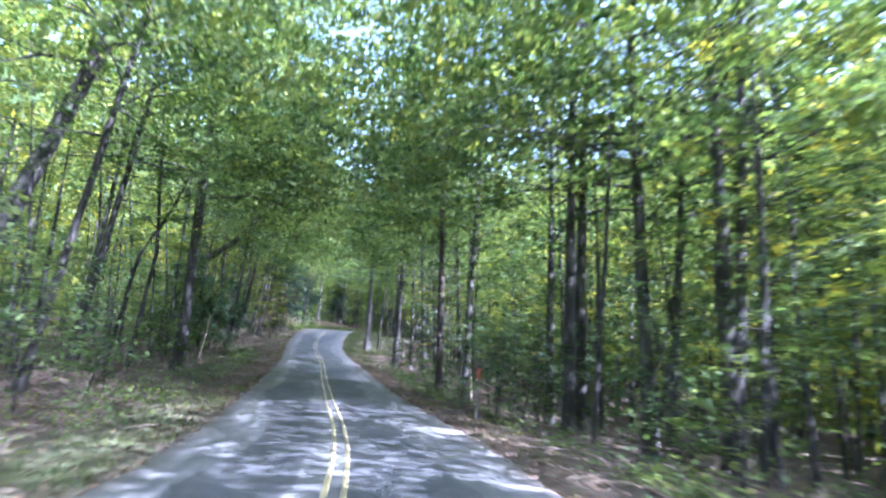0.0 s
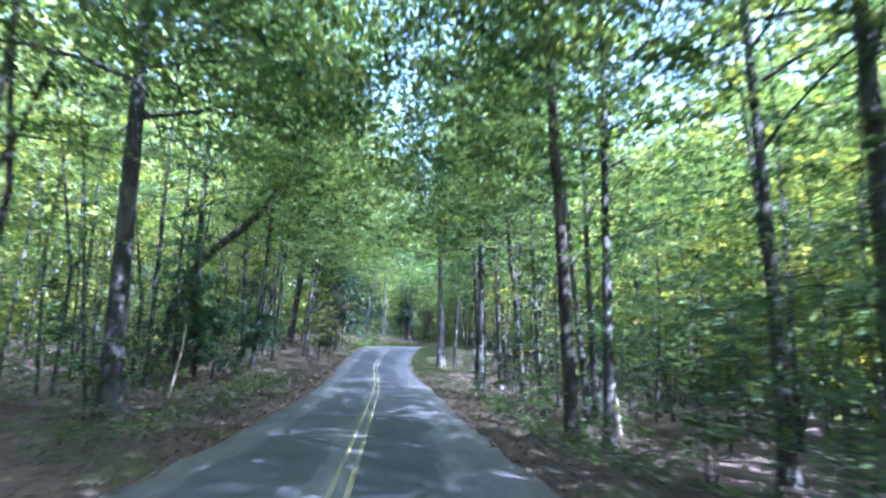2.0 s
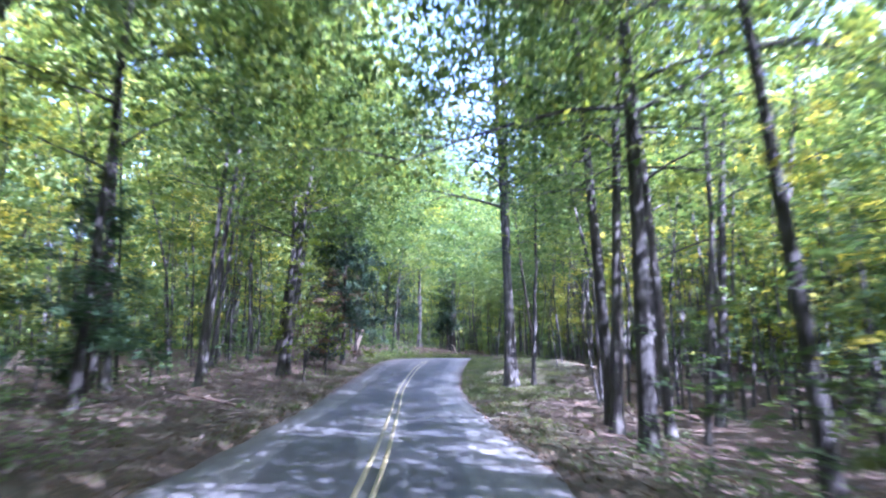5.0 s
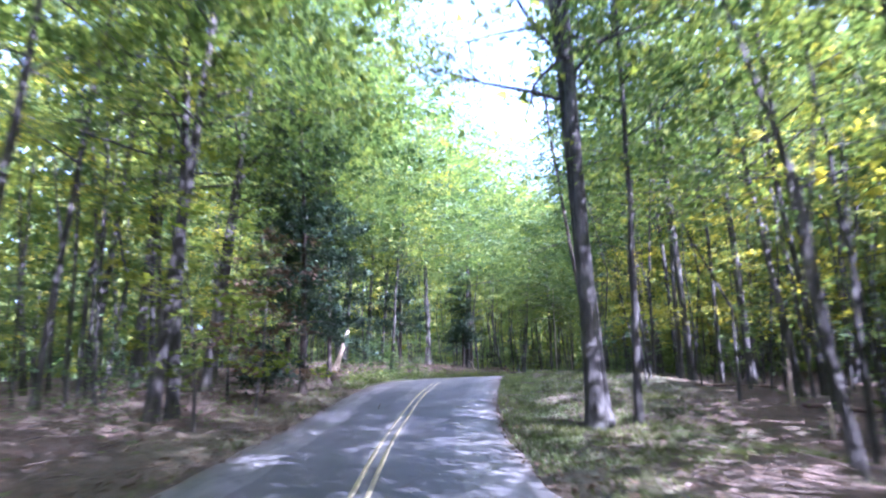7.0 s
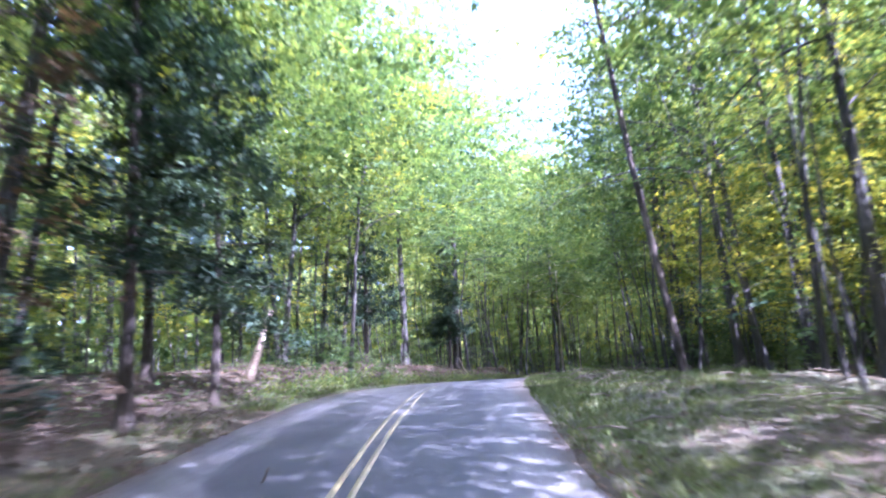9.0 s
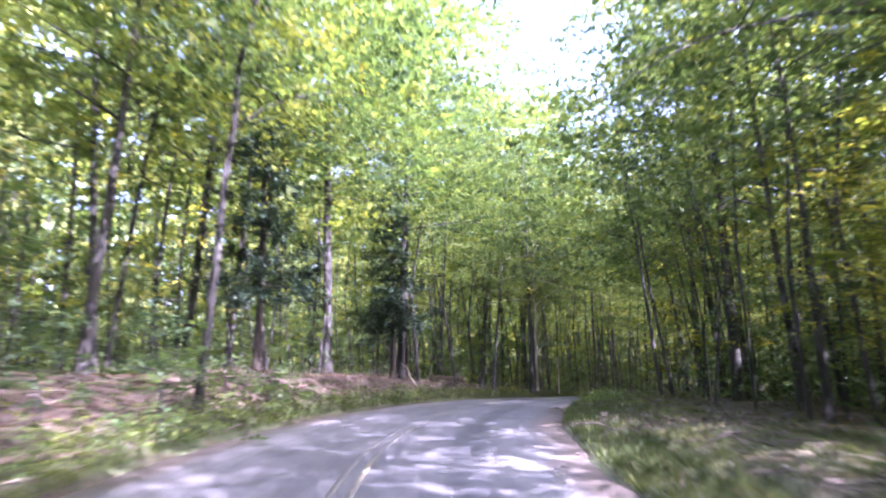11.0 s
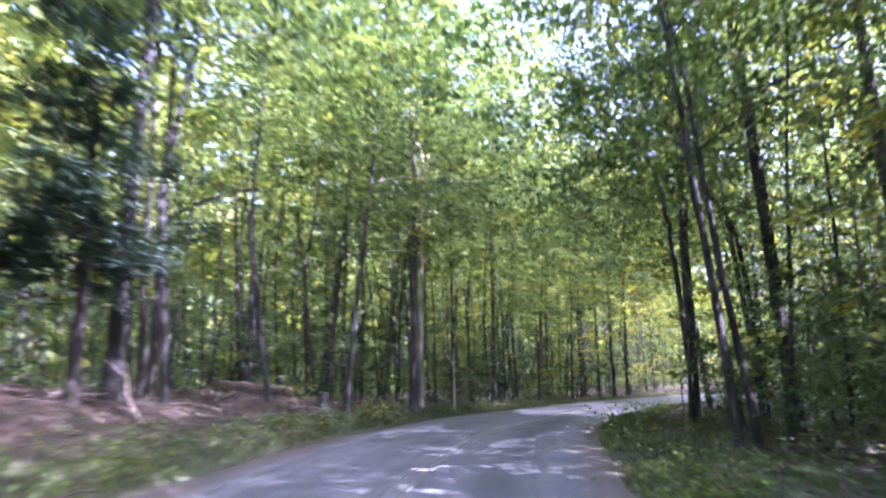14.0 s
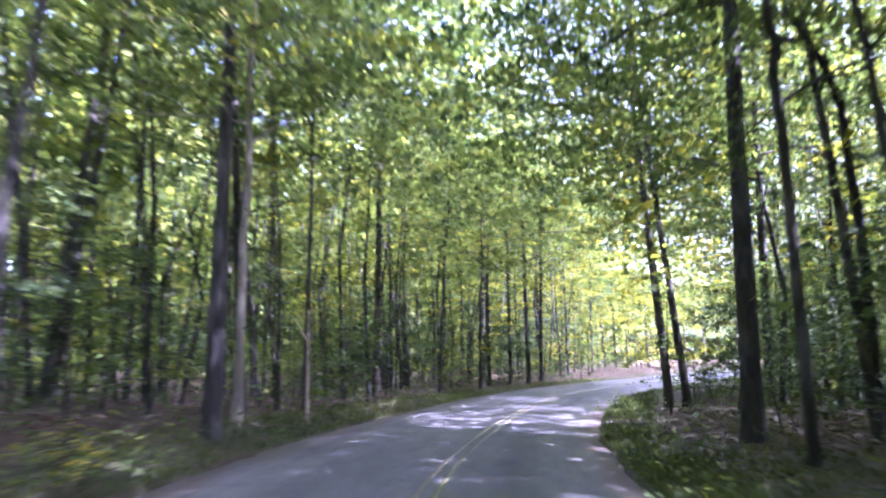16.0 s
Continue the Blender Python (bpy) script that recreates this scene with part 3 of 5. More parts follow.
def sapling(seed, height, reach, tiers, per, foliage, label, leaf=0.15, kind="sapling", dia=0.05):
    """A young understory tree with flat, layered sprays; built at the origin."""
    rng = np.random.default_rng(seed)
    root = new(kind)
    path = trunk_path(height, rng.normal(0, 0.06, 2), rng.normal(0, 0.2, 2), rng, 0.04, 9)
    part("trunk", trunk_shape(path, dia, rng, 6), BARK, root)
    wood, paths = [], []
    for k in range(tiers):
        q = (k + rng.uniform(0, 0.8)) / tiers
        z = height * (0.2 + 0.78 * q)
        foot = np.array([np.interp(z, path[:, 2], path[:, j]) for j in range(3)])
        long = reach * (1.1 - 0.6 * q) * rng.uniform(0.55, 1.2)
        branch = limb_path(foot, k * 2.4 + rng.normal(0, 0.4), rng.uniform(0.0, 0.55), long, rng, 0.4, 3)
        wood.append(tube(branch, np.linspace(0.014, 0.004, len(branch)), 3, False))
        paths.append((branch, long / reach))
    part("branchwork", joined(*wood), BARK, root)["kind"] = "stuff"
    v, f = crown_leaves(paths, rng, per, 0.3 + 0.1 * reach, leaf, 0.07, 99, False)
    link_mesh("crown", v, f, foliage, root)["kind"] = "stuff"
    return tagged(root, label, "sapling")


T_SLIM = "slender grey-barked hardwood tree with a high green crown"
T_STOUT = "stout dark-barked hardwood tree beside the road"
T_LEAN = "leaning dark-barked hardwood tree with a high green crown"
T_PINE = "straight tall pine with bare lower trunk and dark needles"

# trees that stand apart, one by one: place, thickness, lean
tree("tree", -17.44, 25.04, 0.86, (0.382, 0.004), label=T_LEAN)
tree("tree", -12.04, 21.36, 0.31, (0.211, 0.002), label=T_LEAN)
tree("tree", -13.85, 27.57, 0.32, (0.169, 0.002), label=T_LEAN)
tree("tree", -13.30, 37.70, 0.66, (0.021, 0.000), label=T_STOUT)
tree("pine_tree", -0.03, 39.60, 0.43, (-0.048, -0.000), base=11.0, reach=3.2, foliage=PINE_AND_SHADE, bark=PINE_BARK, label=T_PINE)
tree("tree", 4.93, 28.32, 0.49, (-0.039, -0.000), label=T_STOUT)
tree("tree", 7.14, 24.96, 0.54, (-0.096, -0.001), label=T_STOUT)
tree("tree", 8.92, 22.61, 0.53, (-0.071, -0.001), label=T_STOUT)
tree("tree", 9.35, 23.40, 0.47, (-0.015, -0.000), label=T_STOUT)
tree("tree", 11.20, 24.95, 0.36, (-0.066, -0.001), label=T_SLIM)
tree("tree", 9.49, 30.40, 0.44, (-0.008, -0.000), label=T_STOUT)
tree("tree", 15.25, 28.14, 0.21, (-0.081, -0.001), label=T_SLIM)
tree("tree", 16.18, 28.89, 0.21, (-0.059, -0.001), label=T_SLIM)
tree("tree", -18.86, 37.77, 0.34, (0.123, 0.001), label=T_LEAN)
tree("tree", 5.72, 38.91, 0.48, (-0.030, -0.003), label=T_STOUT)
tree("tree", 6.30, 33.49, 0.66, (-0.037, -0.003), label=T_STOUT)
tree("tree", 1.38, 42.80, 0.38, (0.001, 0.000), label=T_SLIM)
tree("tree", -8.52, 84.70, 0.57, (-0.030, -0.003), label=T_STOUT)
tree("tree", 1.41, 50.00, 0.31, (-0.104, -0.014), label=T_SLIM)
tree("tree", 1.78, 50.48, 0.34, (-0.046, -0.006), label=T_SLIM)
tree("tree", -1.30, 58.61, 0.36, (-0.068, -0.009), label=T_SLIM)
tree("tree", -3.95, 63.12, 0.47, (0.007, 0.001), label=T_STOUT)
tree("tree", -4.40, 67.50, 0.38, (0.050, 0.000), label=T_SLIM)
tree("tree", -0.49, 55.34, 0.25, (-0.046, -0.006), label=T_SLIM)
tree("tree", -18.58, 49.97, 0.28, (0.035, 0.005), label=T_SLIM)
tree("tree", -20.13, 57.54, 0.48, (0.035, 0.005), label=T_STOUT)
tree("tree", -20.35, 82.08, 0.35, (0.019, 0.003), label=T_SLIM)
tree("tree", -17.31, 60.18, 0.27, (0.070, 0.009), label=T_SLIM)
tree("tree", -4.33, 70.26, 0.42, (-0.045, 0.000), label=T_LEAN)
tree("tree", -2.80, 67.60, 0.33, (-0.037, -0.006), label=T_SLIM)
tree("tree", -8.72, 84.20, 0.52, (0.014, 0.002), label=T_STOUT)
tree("tree", -7.47, 85.14, 0.24, (0.021, 0.003), label=T_SLIM)
tree("tree", -3.66, 99.44, 0.38, (-0.025, -0.004), label=T_SLIM)
tree("tree", 0.11, 92.95, 0.30, (-0.087, -0.015), label=T_SLIM)
tree("tree", -20.37, 81.01, 0.38, (0.128, 0.022), label=T_LEAN)
tree("tree", -23.09, 89.22, 0.37, (0.128, 0.021), label=T_LEAN)
tree("tree", -29.35, 94.61, 0.47, (0.076, 0.013), label=T_STOUT)
tree("tree", -24.71, 82.07, 0.26, (0.128, 0.021), foliage=YELLOW, label=T_LEAN)
tree("tree", -22.57, 76.96, 0.30, (0.128, 0.022), foliage=YELLOW, label=T_LEAN)
tree("tree", -19.93, 71.34, 0.26, (0.094, 0.016), label=T_SLIM)
tree("tree", -30.45, 92.63, 0.37, (0.128, 0.022), label=T_LEAN)
tree("tree", -26.06, 95.33, 0.56, (0.128, 0.022), label=T_LEAN)
tree("tree", -0.93, 92.36, 0.33, (-0.100, -0.017), label=T_SLIM)
tree("tree", -0.95, 88.48, 0.32, (-0.078, -0.013), label=T_SLIM)
tree("pine_tree", -7.87, 104.99, 0.31, (-0.116, -0.015), base=11.0, reach=3.2, foliage=PINE_AND_SHADE, bark=PINE_BARK, label=T_PINE)
tree("tree", -4.29, 112.30, 0.46, (-0.025, -0.003), label=T_STOUT)
tree("tree", -3.29, 106.42, 0.32, (-0.036, -0.005), label=T_SLIM)
tree("tree", -4.24, 98.71, 0.24, (-0.005, -0.001), label=T_SLIM)
tree("tree", -3.77, 111.07, 0.35, (-0.056, -0.007), label=T_SLIM)
tree("tree", -22.06, 114.75, 0.24, (0.113, 0.015), foliage=YELLOW, label=T_SLIM)
tree("tree", -27.20, 98.03, 0.30, (0.129, 0.017), label=T_LEAN)
tree("tree", -27.07, 126.04, 0.38, (0.106, 0.003), foliage=YELLOW, label=T_SLIM)
tree("tree", -28.65, 122.88, 0.24, (0.130, 0.004), foliage=YELLOW, label=T_LEAN)
tree("tree", -26.15, 116.79, 0.33, (0.100, 0.003), label=T_SLIM)
tree("tree", -26.67, 129.88, 0.33, (0.095, 0.003), foliage=YELLOW, label=T_SLIM)
tree("pine_tree", -19.76, 141.98, 0.25, (0.020, 0.001), base=11.0, reach=3.2, foliage=PINE_AND_SHADE, bark=PINE_BARK, label=T_PINE)
tree("tree", -4.36, 129.13, 0.48, (0.008, 0.000), label=T_STOUT)
tree("tree", -4.81, 121.73, 0.29, (-0.064, -0.002), label=T_SLIM)
tree("tree", -5.23, 119.10, 0.24, (-0.022, -0.001), label=T_SLIM)
tree("pine_tree", -1.44, 136.02, 0.37, (-0.064, -0.002), base=11.0, reach=3.2, foliage=PINE_AND_SHADE, bark=PINE_BARK, label=T_PINE)
tree("tree", -10.80, 157.37, 0.29, (-0.036, -0.001), label=T_SLIM)
tree("pine_tree", -4.18, 170.36, 0.35, (0.020, 0.001), base=11.0, reach=3.2, foliage=PINE_AND_SHADE, bark=PINE_BARK, label=T_PINE)
tree("tree", -23.00, 134.37, 0.52, (0.006, 0.000), label=T_STOUT)
tree("pine_tree", -19.83, 141.07, 0.22, (0.018, -0.001), base=11.0, reach=3.2, foliage=PINE_AND_SHADE, bark=PINE_BARK, label=T_PINE)
tree("tree", -5.80, 136.60, 0.22, (-0.075, 0.002), label=T_SLIM)
tree("tree", -0.90, 145.00, 0.20, (-0.130, 0.000), label=T_LEAN)
tree("tree", -15.58, 157.85, 0.28, (0.130, -0.004), label=T_LEAN)
tree("tree", -5.06, 137.06, 0.21, (-0.128, 0.024), label=T_LEAN)
tree("tree", -0.84, 142.00, 0.46, (-0.070, 0.000), label=T_STOUT)
tree("tree", -15.27, 155.60, 0.29, (0.099, -0.019), label=T_SLIM)
tree("tree", -19.70, 138.05, 0.42, (0.048, 0.000), label=T_STOUT)
tree("tree", -11.59, 151.90, 0.34, (0.020, 0.000), label=T_STOUT)
tree("tree", -11.03, 154.10, 0.22, (0.008, 0.000), bark=PALE_BARK, label=T_SLIM)
tree("tree", -14.47, 146.45, 0.18, (0.104, -0.033), label=T_SLIM)
tree("tree", -9.08, 157.47, 0.14, (0.028, -0.009), foliage=YELLOW, label=T_SLIM)
tree("tree", -12.85, 154.11, 0.12, (-0.108, 0.035), label=T_SLIM)
tree("tree", 0.24, 150.71, 0.50, (0.012, 0.000), label=T_STOUT)
tree("tree", 6.33, 162.74, 0.37, (-0.066, 0.021), label=T_SLIM)
tree("tree", 7.60, 163.30, 0.34, (-0.101, 0.032), foliage=YELLOW, label=T_SLIM)
tree("tree", 2.67, 149.52, 0.27, (-0.089, 0.029), label=T_SLIM)
tree("tree", 3.77, 177.88, 0.19, (0.004, -0.001), label=T_SLIM)
tree("tree", -9.65, 159.40, 0.13, (0.026, -0.008), label=T_SLIM)
tree("tree", -0.50, 172.28, 0.16, (0.033, -0.010), label=T_SLIM)
tree("tree", 9.30, 183.20, 0.32, (-0.022, 0.007), foliage=YELLOW, label=T_SLIM)
tree("tree", 11.60, 186.20, 0.30, (0.024, -0.008), foliage=YELLOW, label=T_SLIM)
tree("tree", 7.70, 182.60, 0.25, (-0.009, 0.003), label=T_SLIM)
tree("tree", 5.40, 180.60, 0.23, (0.003, -0.001), label=T_SLIM)
cedar(-20.4, 92.4, 15.0, 0.3, 3.2, 71, "dark green cedar with dense drooping sprays", 1.2)
cedar(-19.9, 136.2, 10.5, 0.26, 2.3, 72, "dark blue-green cedar standing on the leaf-covered bank", 1.5)
cedar(-23.5, 98.6, 15.0, 0.3, 2.3, 73, "tall dark cedar behind the roadside trees")
cedar(-20.9, 97.3, 11.0, 0.24, 2.6, 79, "dark blue-green cedar with sprays almost to the ground", 1.4)
cedar(-23.6, 124.5, 14.0, 0.32, 2.9, 74, "broad dark cedar among hardwoods", 1.4)
cedar(-19.2, 54.6, 9.0, 0.2, 3.0, 75, "feathery green hemlock in the understory", 1.2, HEMLOCK)
cedar(-17.9, 61.4, 6.0, 0.16, 2.2, 76, "small dark hemlock beside the verge", 1.0, HEMLOCK)
cedar(-16.9, 51.2, 5.0, 0.14, 2.0, 77, "small feathery hemlock beside the verge", 1.0, HEMLOCK)
cedar(-20.4, 88.4, 2.2, 0.1, 1.1, 78, "low dark cedar bush at the roadside")
bent_tree("tree", [(-21.6, 56.3, 0), (-20.07, 56.0, 4.7), (-18.5, 55.9, 6.8), (-16.1, 55.9, 8.8), (-13.6, 56.0, 11.8), (-11.9, 56.6, 13.4), (-8.6, 58.0, 15.0)], 0.6, "thick tree arching far over the road", 110, 1.0, twigs=14, tip=0.4)
bent_tree("tree", [(-14.8, 32.6, 0), (-13.7, 32.3, 4.4), (-12.5, 32.1, 6.4), (-12.0, 32.0, 7.6), (-11.0, 31.8, 9.6)], 0.2, "thin crooked tree leaning over the verge", 70, 0.8, seed=6)
bent_tree("tree", [(-22.5, 149.2, 0), (-22.4, 148.8, 6.4), (-21.9, 148.2, 9.1), (-20.7, 147.8, 10.4), (-18.8, 147.3, 11.2), (-17.2, 147.0, 11.2)], 0.26, "slim tree bowed over in an arch", 80, 0.8, seed=7)
bent_tree("tree", [(2.9, 149.7, 0), (2.76, 149.6, 4.6), (2.36, 149.3, 7.3), (1.6, 149.0, 10.7), (0.45, 149.0, 12.2), (-0.5, 148.8, 15.2), (-2.0, 148.5, 18)], 0.3, "crooked dark tree bending towards the road", 90, 0.9, seed=8)
bent_tree("tree", [(-1.6, 147.0, 0), (-2.2, 146.6, 8.6), (-2.6, 146.2, 10.4), (-3.3, 146.0, 12.6), (-4.7, 146.0, 14.2), (-6.2, 146.2, 14.9)], 0.22, "slim bent tree reaching over the road", 90, 0.9, seed=9)

# ---- the wood behind: tall trees and saplings, in a few shapes ----
rng = np.random.default_rng(11)
TAKEN = [(o.matrix_world.translation.x, o.matrix_world.translation.y) for o in scene.objects if o.parent is None and o.type == "EMPTY"]


def free(x, y, gap):
    return all((x - a) ** 2 + (y - b) ** 2 > gap * gap for a, b in TAKEN)


def spot(way, side):
    i = int(np.clip((way + 28.1) / 0.5, 0, len(MID) - 1))
    return MID[i, 0] + AHEAD[i, 1] * side, MID[i, 1] - AHEAD[i, 0] * side


stock = []
for k in range(12):
    dia = (0.14, 0.18, 0.22, 0.3, 0.36, 0.16, 0.2, 0.26, 0.12, 0.42, 0.24, 0.3)[k]
    fol = (GREEN, YELLOW, GREEN, GREEN, YELLOW, GREEN, GREEN, YELLOW, YELLOW, GREEN, GREEN, GREEN)[k]
    stock.append(tree("tree", -60 - 4 * k, -30, dia, tuple(rng.normal(0, 0.05, 2)), height=(17, 19, 20, 22, 24, 18, 20, 23, 14, 25, 21, 22)[k], base=(4, 5, 6, 6, 7, 4, 5, 6, 3, 7, 5, 6)[k], seed=300 + k, foliage=fol, dense=0.45, leaf=0.34, fine=False, limbs=15, label=(T_SLIM, "slender forest tree with yellowing leaves")[fol is YELLOW], group="trees of the wood"))
made = 0
for _ in range(6000):
    if made >= 215:
        break
    way, side = rng.uniform(-12, 235), rng.choice((-1, 1)) * (8.5 + 32 * rng.uniform(0, 1) ** 1.25)
    if side > 0 and 60 < way < 118 and side < 11:
        continue
    x, y = spot(way, side)
    s_, d_, _, _ = on_road([(x, y)])
    if abs(d_[0]) < 7.5 or not free(x, y, 2.4):
        continue
    TAKEN.append((x, y))
    size = rng.uniform(0.85, 1.15)
    copy_thing(stock[made % 12], pose(x, y, z_at(x, y) - 0.04, rng.normal(0, 2.8), rng.normal(0, 2.8), rng.uniform(0, 360)) @ Matrix.Diagonal((size, size, size, 1)))
    made += 1

young = []
for k in range(9):
    h = (2.2, 3.0, 4.0, 5.2, 6.5, 3.4, 4.6, 7.5, 2.6)[k]
    fol = (SHADE, GREEN, SHADE, SHADE, YELLOW, SHADE, GREEN, SHADE, SHADE)[k]
    young.append(sapling(500 + k, h, 0.9 + 0.22 * h, int(6 + 2.2 * h), 32, fol, ("young understory tree with flat layered green sprays", "young understory tree with yellow-green leaves")[fol is YELLOW], 0.17, dia=0.03 + 0.008 * h))
    young[-1].matrix_world = pose(-60 - 3 * k, -34, z_at(-60 - 3 * k, -34))
    young[-1]["group"] = "understory saplings"
made = 0
for _ in range(9000):
    if made >= 270:
        break
    way, side = rng.uniform(-6, 205), rng.choice((-1, 1)) * (5.6 + 20 * rng.uniform(0, 1) ** 1.5)
    d = abs(side)
    if side > 0 and 58 < way < 122 and d < (13 if way < 100 else 9):
        continue
    if side < 0 and 55 < way < 150 and d < (9.5 if way < 118 else 10.5):
        continue
    if side > 0 and 112 < way < 165 and d < 8:
        continue
    if side < 0 and way < 55 and d < 6.8:
        continue
    x, y = spot(way, side)
    s_, d_, _, _ = on_road([(x, y)])
    if abs(d_[0]) < 5.4 or not free(x, y, 1.1):
        continue
    TAKEN.append((x, y))
    pick = int(rng.integers(0, 9))
    if d < 8:
        pick = int(rng.choice((0, 1, 2, 5, 8)))
    size = rng.uniform(0.8, 1.25)
    copy_thing(young[pick], pose(x, y, z_at(x, y) - 0.02, rng.normal(0, 3), rng.normal(0, 3), rng.uniform(0, 360)) @ Matrix.Diagonal((size, size, size, 1)))
    made += 1


def single(x, y, seed, height, reach, foliage, label, per=60, leaf=0.16):
    """A sapling of its own at one place."""
    ob = sapling(seed, height, reach, int(6 + 2.4 * height), per, foliage, label, leaf, dia=0.03 + 0.008 * height)
    ob.matrix_world = pose(x, y, z_at(x, y) - 0.02)


single(-18.9, 80.6, 101, 7.4, 2.3, YELLOW, "young tree with sunlit yellow leaves by the verge", 110, 0.17)
single(-19.3, 85.2, 102, 6.6, 2.1, BROWN, "young tree with dry tan leaves by the verge", 110, 0.17)
single(-20.9, 86.6, 81, 7.0, 2.4, YELLOW, "young tree with pale yellow sunlit leaves")
single(-22.2, 90.4, 82, 6.0, 2.0, BROWN, "young tree with dry brown hanging leaves")
single(-4.4, 139.0, 83, 5.4, 1.5, YELLOW, "slim young tree with bright yellow leaves", 40)
single(1.0, 45.5, 84, 2.4, 1.2, SHADE, "leafy green roadside bush", 70)
single(-0.4, 50.6, 85, 2.0, 1.2, SHADE, "leafy green roadside bush", 70)
single(-1.6, 53.8, 86, 1.7, 1.0, SHADE, "low green roadside bush", 70)
single(-15.9, 147.0, 88, 0.7, 0.6, YELLOW, "small bush with pale yellow leaves", 50, 0.1)
single(-17.6, 150.6, 89, 0.9, 0.7, YELLOW, "small bush with pale yellow leaves", 50, 0.1)
single(-13.6, 147.4, 90, 0.6, 0.4, YELLOW, "small bush with bright yellow-green leaves", 40, 0.1)
for x, y, seed, height in ((-21.4, 111.4, 111, 1.7), (-22.4, 113.6, 112, 2.3), (-21.6, 115.4, 113, 1.5), (-23.4, 116.2, 114, 2.5), (-22.6, 109.2, 115, 2.0), (-21.2, 117.8, 116, 1.3)):
    single(x, y, seed, height, 0.7 + 0.35 * height, SHADE, "leafy dark green shrub on the roadside bank", 80, 0.13)
single(-6.2, 181.0, 87, 6.0, 1.8, YELLOW, "young tree with sunlit yellow-green leaves")


def far_woods():
    """The wood farther off, as one mass of stems and leaves."""
    rng = np.random.default_rng(21)
    ways, sides = rng.uniform(-40, 260, 520), rng.choice((-1, 1), 520) * rng.uniform(36, 80, 520)
    ends = rng.uniform(-60, 130, 260), rng.uniform(205, 300, 260)
    xs, ys = [], []
    for w, s in zip(ways, sides):
        x, y = spot(w, s)
        xs.append(x), ys.append(y)
    xs, ys = np.r_[xs, ends[0]], np.r_[ys, ends[1]]
    keep = np.abs(on_road(np.c_[xs, ys])[1]) > np.where(ys > 200, 7.0, 30)
    xs, ys = xs[keep], ys[keep]
    zs = ground_height(np.c_[xs, ys])
    stems, tops = [], []
    for x, y, z in zip(xs, ys, zs):
        h = rng.uniform(16, 25)
        stems.append(tube([(x, y, z - 0.3), (x + rng.normal(0, 0.3), y + rng.normal(0, 0.3), z + h * 0.5), (x, y, z + h)], (0.17, 0.12, 0.03), 5, False))
        n = 60
        c = rng.normal(0, 1, (n, 3)) * (2.4, 2.4, 0.1)
        c[:, 2] = z + h * rng.beta(1.05, 1.1, n)
        c[:, 0] += x
        c[:, 1] += y
        tops.append(c)
    c = np.concatenate(tops)
    tagged(link_mesh("far_tree_trunks", *joined(*stems), BARK), "dark trunks of the wood farther off", "trees", kind="stuff")
    v, f = leaves(c, rng.uniform(0.7, 1.7, len(c)), rng, 0.7, 0.7, None, True)
    tagged(link_mesh("far_tree_leaves", v, f, GREEN), "green leaf mass of the wood farther off", "foliage", kind="stuff")


far_woods()


def sprays(name, label, n, way, low, high, floor, roof, radius, size, per, foliage, seed, bias=1.0, want=None, slim=0.55, flat=0.5, gaps=-0.55):
    """Flat layers of leaves on thin twigs, between the trees, as one mass."""
    rng = np.random.default_rng(seed)
    xy = scattered(n, way, low, high, rng, bias)
    z = rng.uniform(floor, roof, len(xy))
    if want is not None:
        w, s, _, _ = on_road(xy)
        ok = want(w, s, z, rng.uniform(0, 1, len(xy)))
        xy, z = xy[ok], z[ok]
    near = radius < 1.5
    if near:
        per, size = (int(per * 2.0), size * 0.7) if size < 0.3 else (int(per * 1.75), size * 0.77)
        flat = flat if flat > 1 else min(flat, 0.4)
    if roof > 12 and size < 1:
        # whole crowns and open gaps between them
        clump = waves(xy[:, 0] + 0.3 * z, xy[:, 1] - 0.3 * z, 6.5, 44) + rng.normal(0, 0.3, len(xy)) + 0.35
    else:
        clump = waves(xy[:, 0] + z, xy[:, 1] - z, 7.0, seed) + rng.normal(0, 0.5, len(xy))
    xy, z = xy[clump > gaps], z[clump > gaps]
    mid = np.c_[xy, ground_height(xy) + z]
    mid = mid[~open_sky(mid)]
    m = len(mid)
    tilt = rng.normal(0, 0.22, (m, 1, 2))
    off = rng.normal(0, 1, (m, per, 2)) * radius * rng.uniform(0.5, 1.2, (m, 1, 1))
    if near:
        # longer than wide, along a branch
        turn = rng.uniform(0, 6.28, m)
        lengthwise = np.stack([np.cos(turn), np.sin(turn)], 1)[:, None]
        crosswise = np.stack([-np.sin(turn), np.cos(turn)], 1)[:, None]
        off = lengthwise * off[..., :1] * 1.45 + crosswise * off[..., 1:] * 0.65
    drop = (off * tilt).sum(2) - 0.12 * (off**2).sum(2) / radius + rng.normal(0, 0.05, (m, per))
    c = np.concatenate([mid[:, None, :2] + off, (mid[:, None, 2] + drop)[..., None]], 2).reshape(-1, 3)
    c[:, 2] = np.maximum(c[:, 2], ground_height(mid[:, :2]).repeat(per) + 0.05)
    v, f = leaves(c, size * rng.uniform(0.6, 1.4, len(c)), rng, flat, slim, np.arange(m).repeat(per), True)
    tagged(link_mesh(name, v, f, foliage), label, "foliage", kind="stuff")


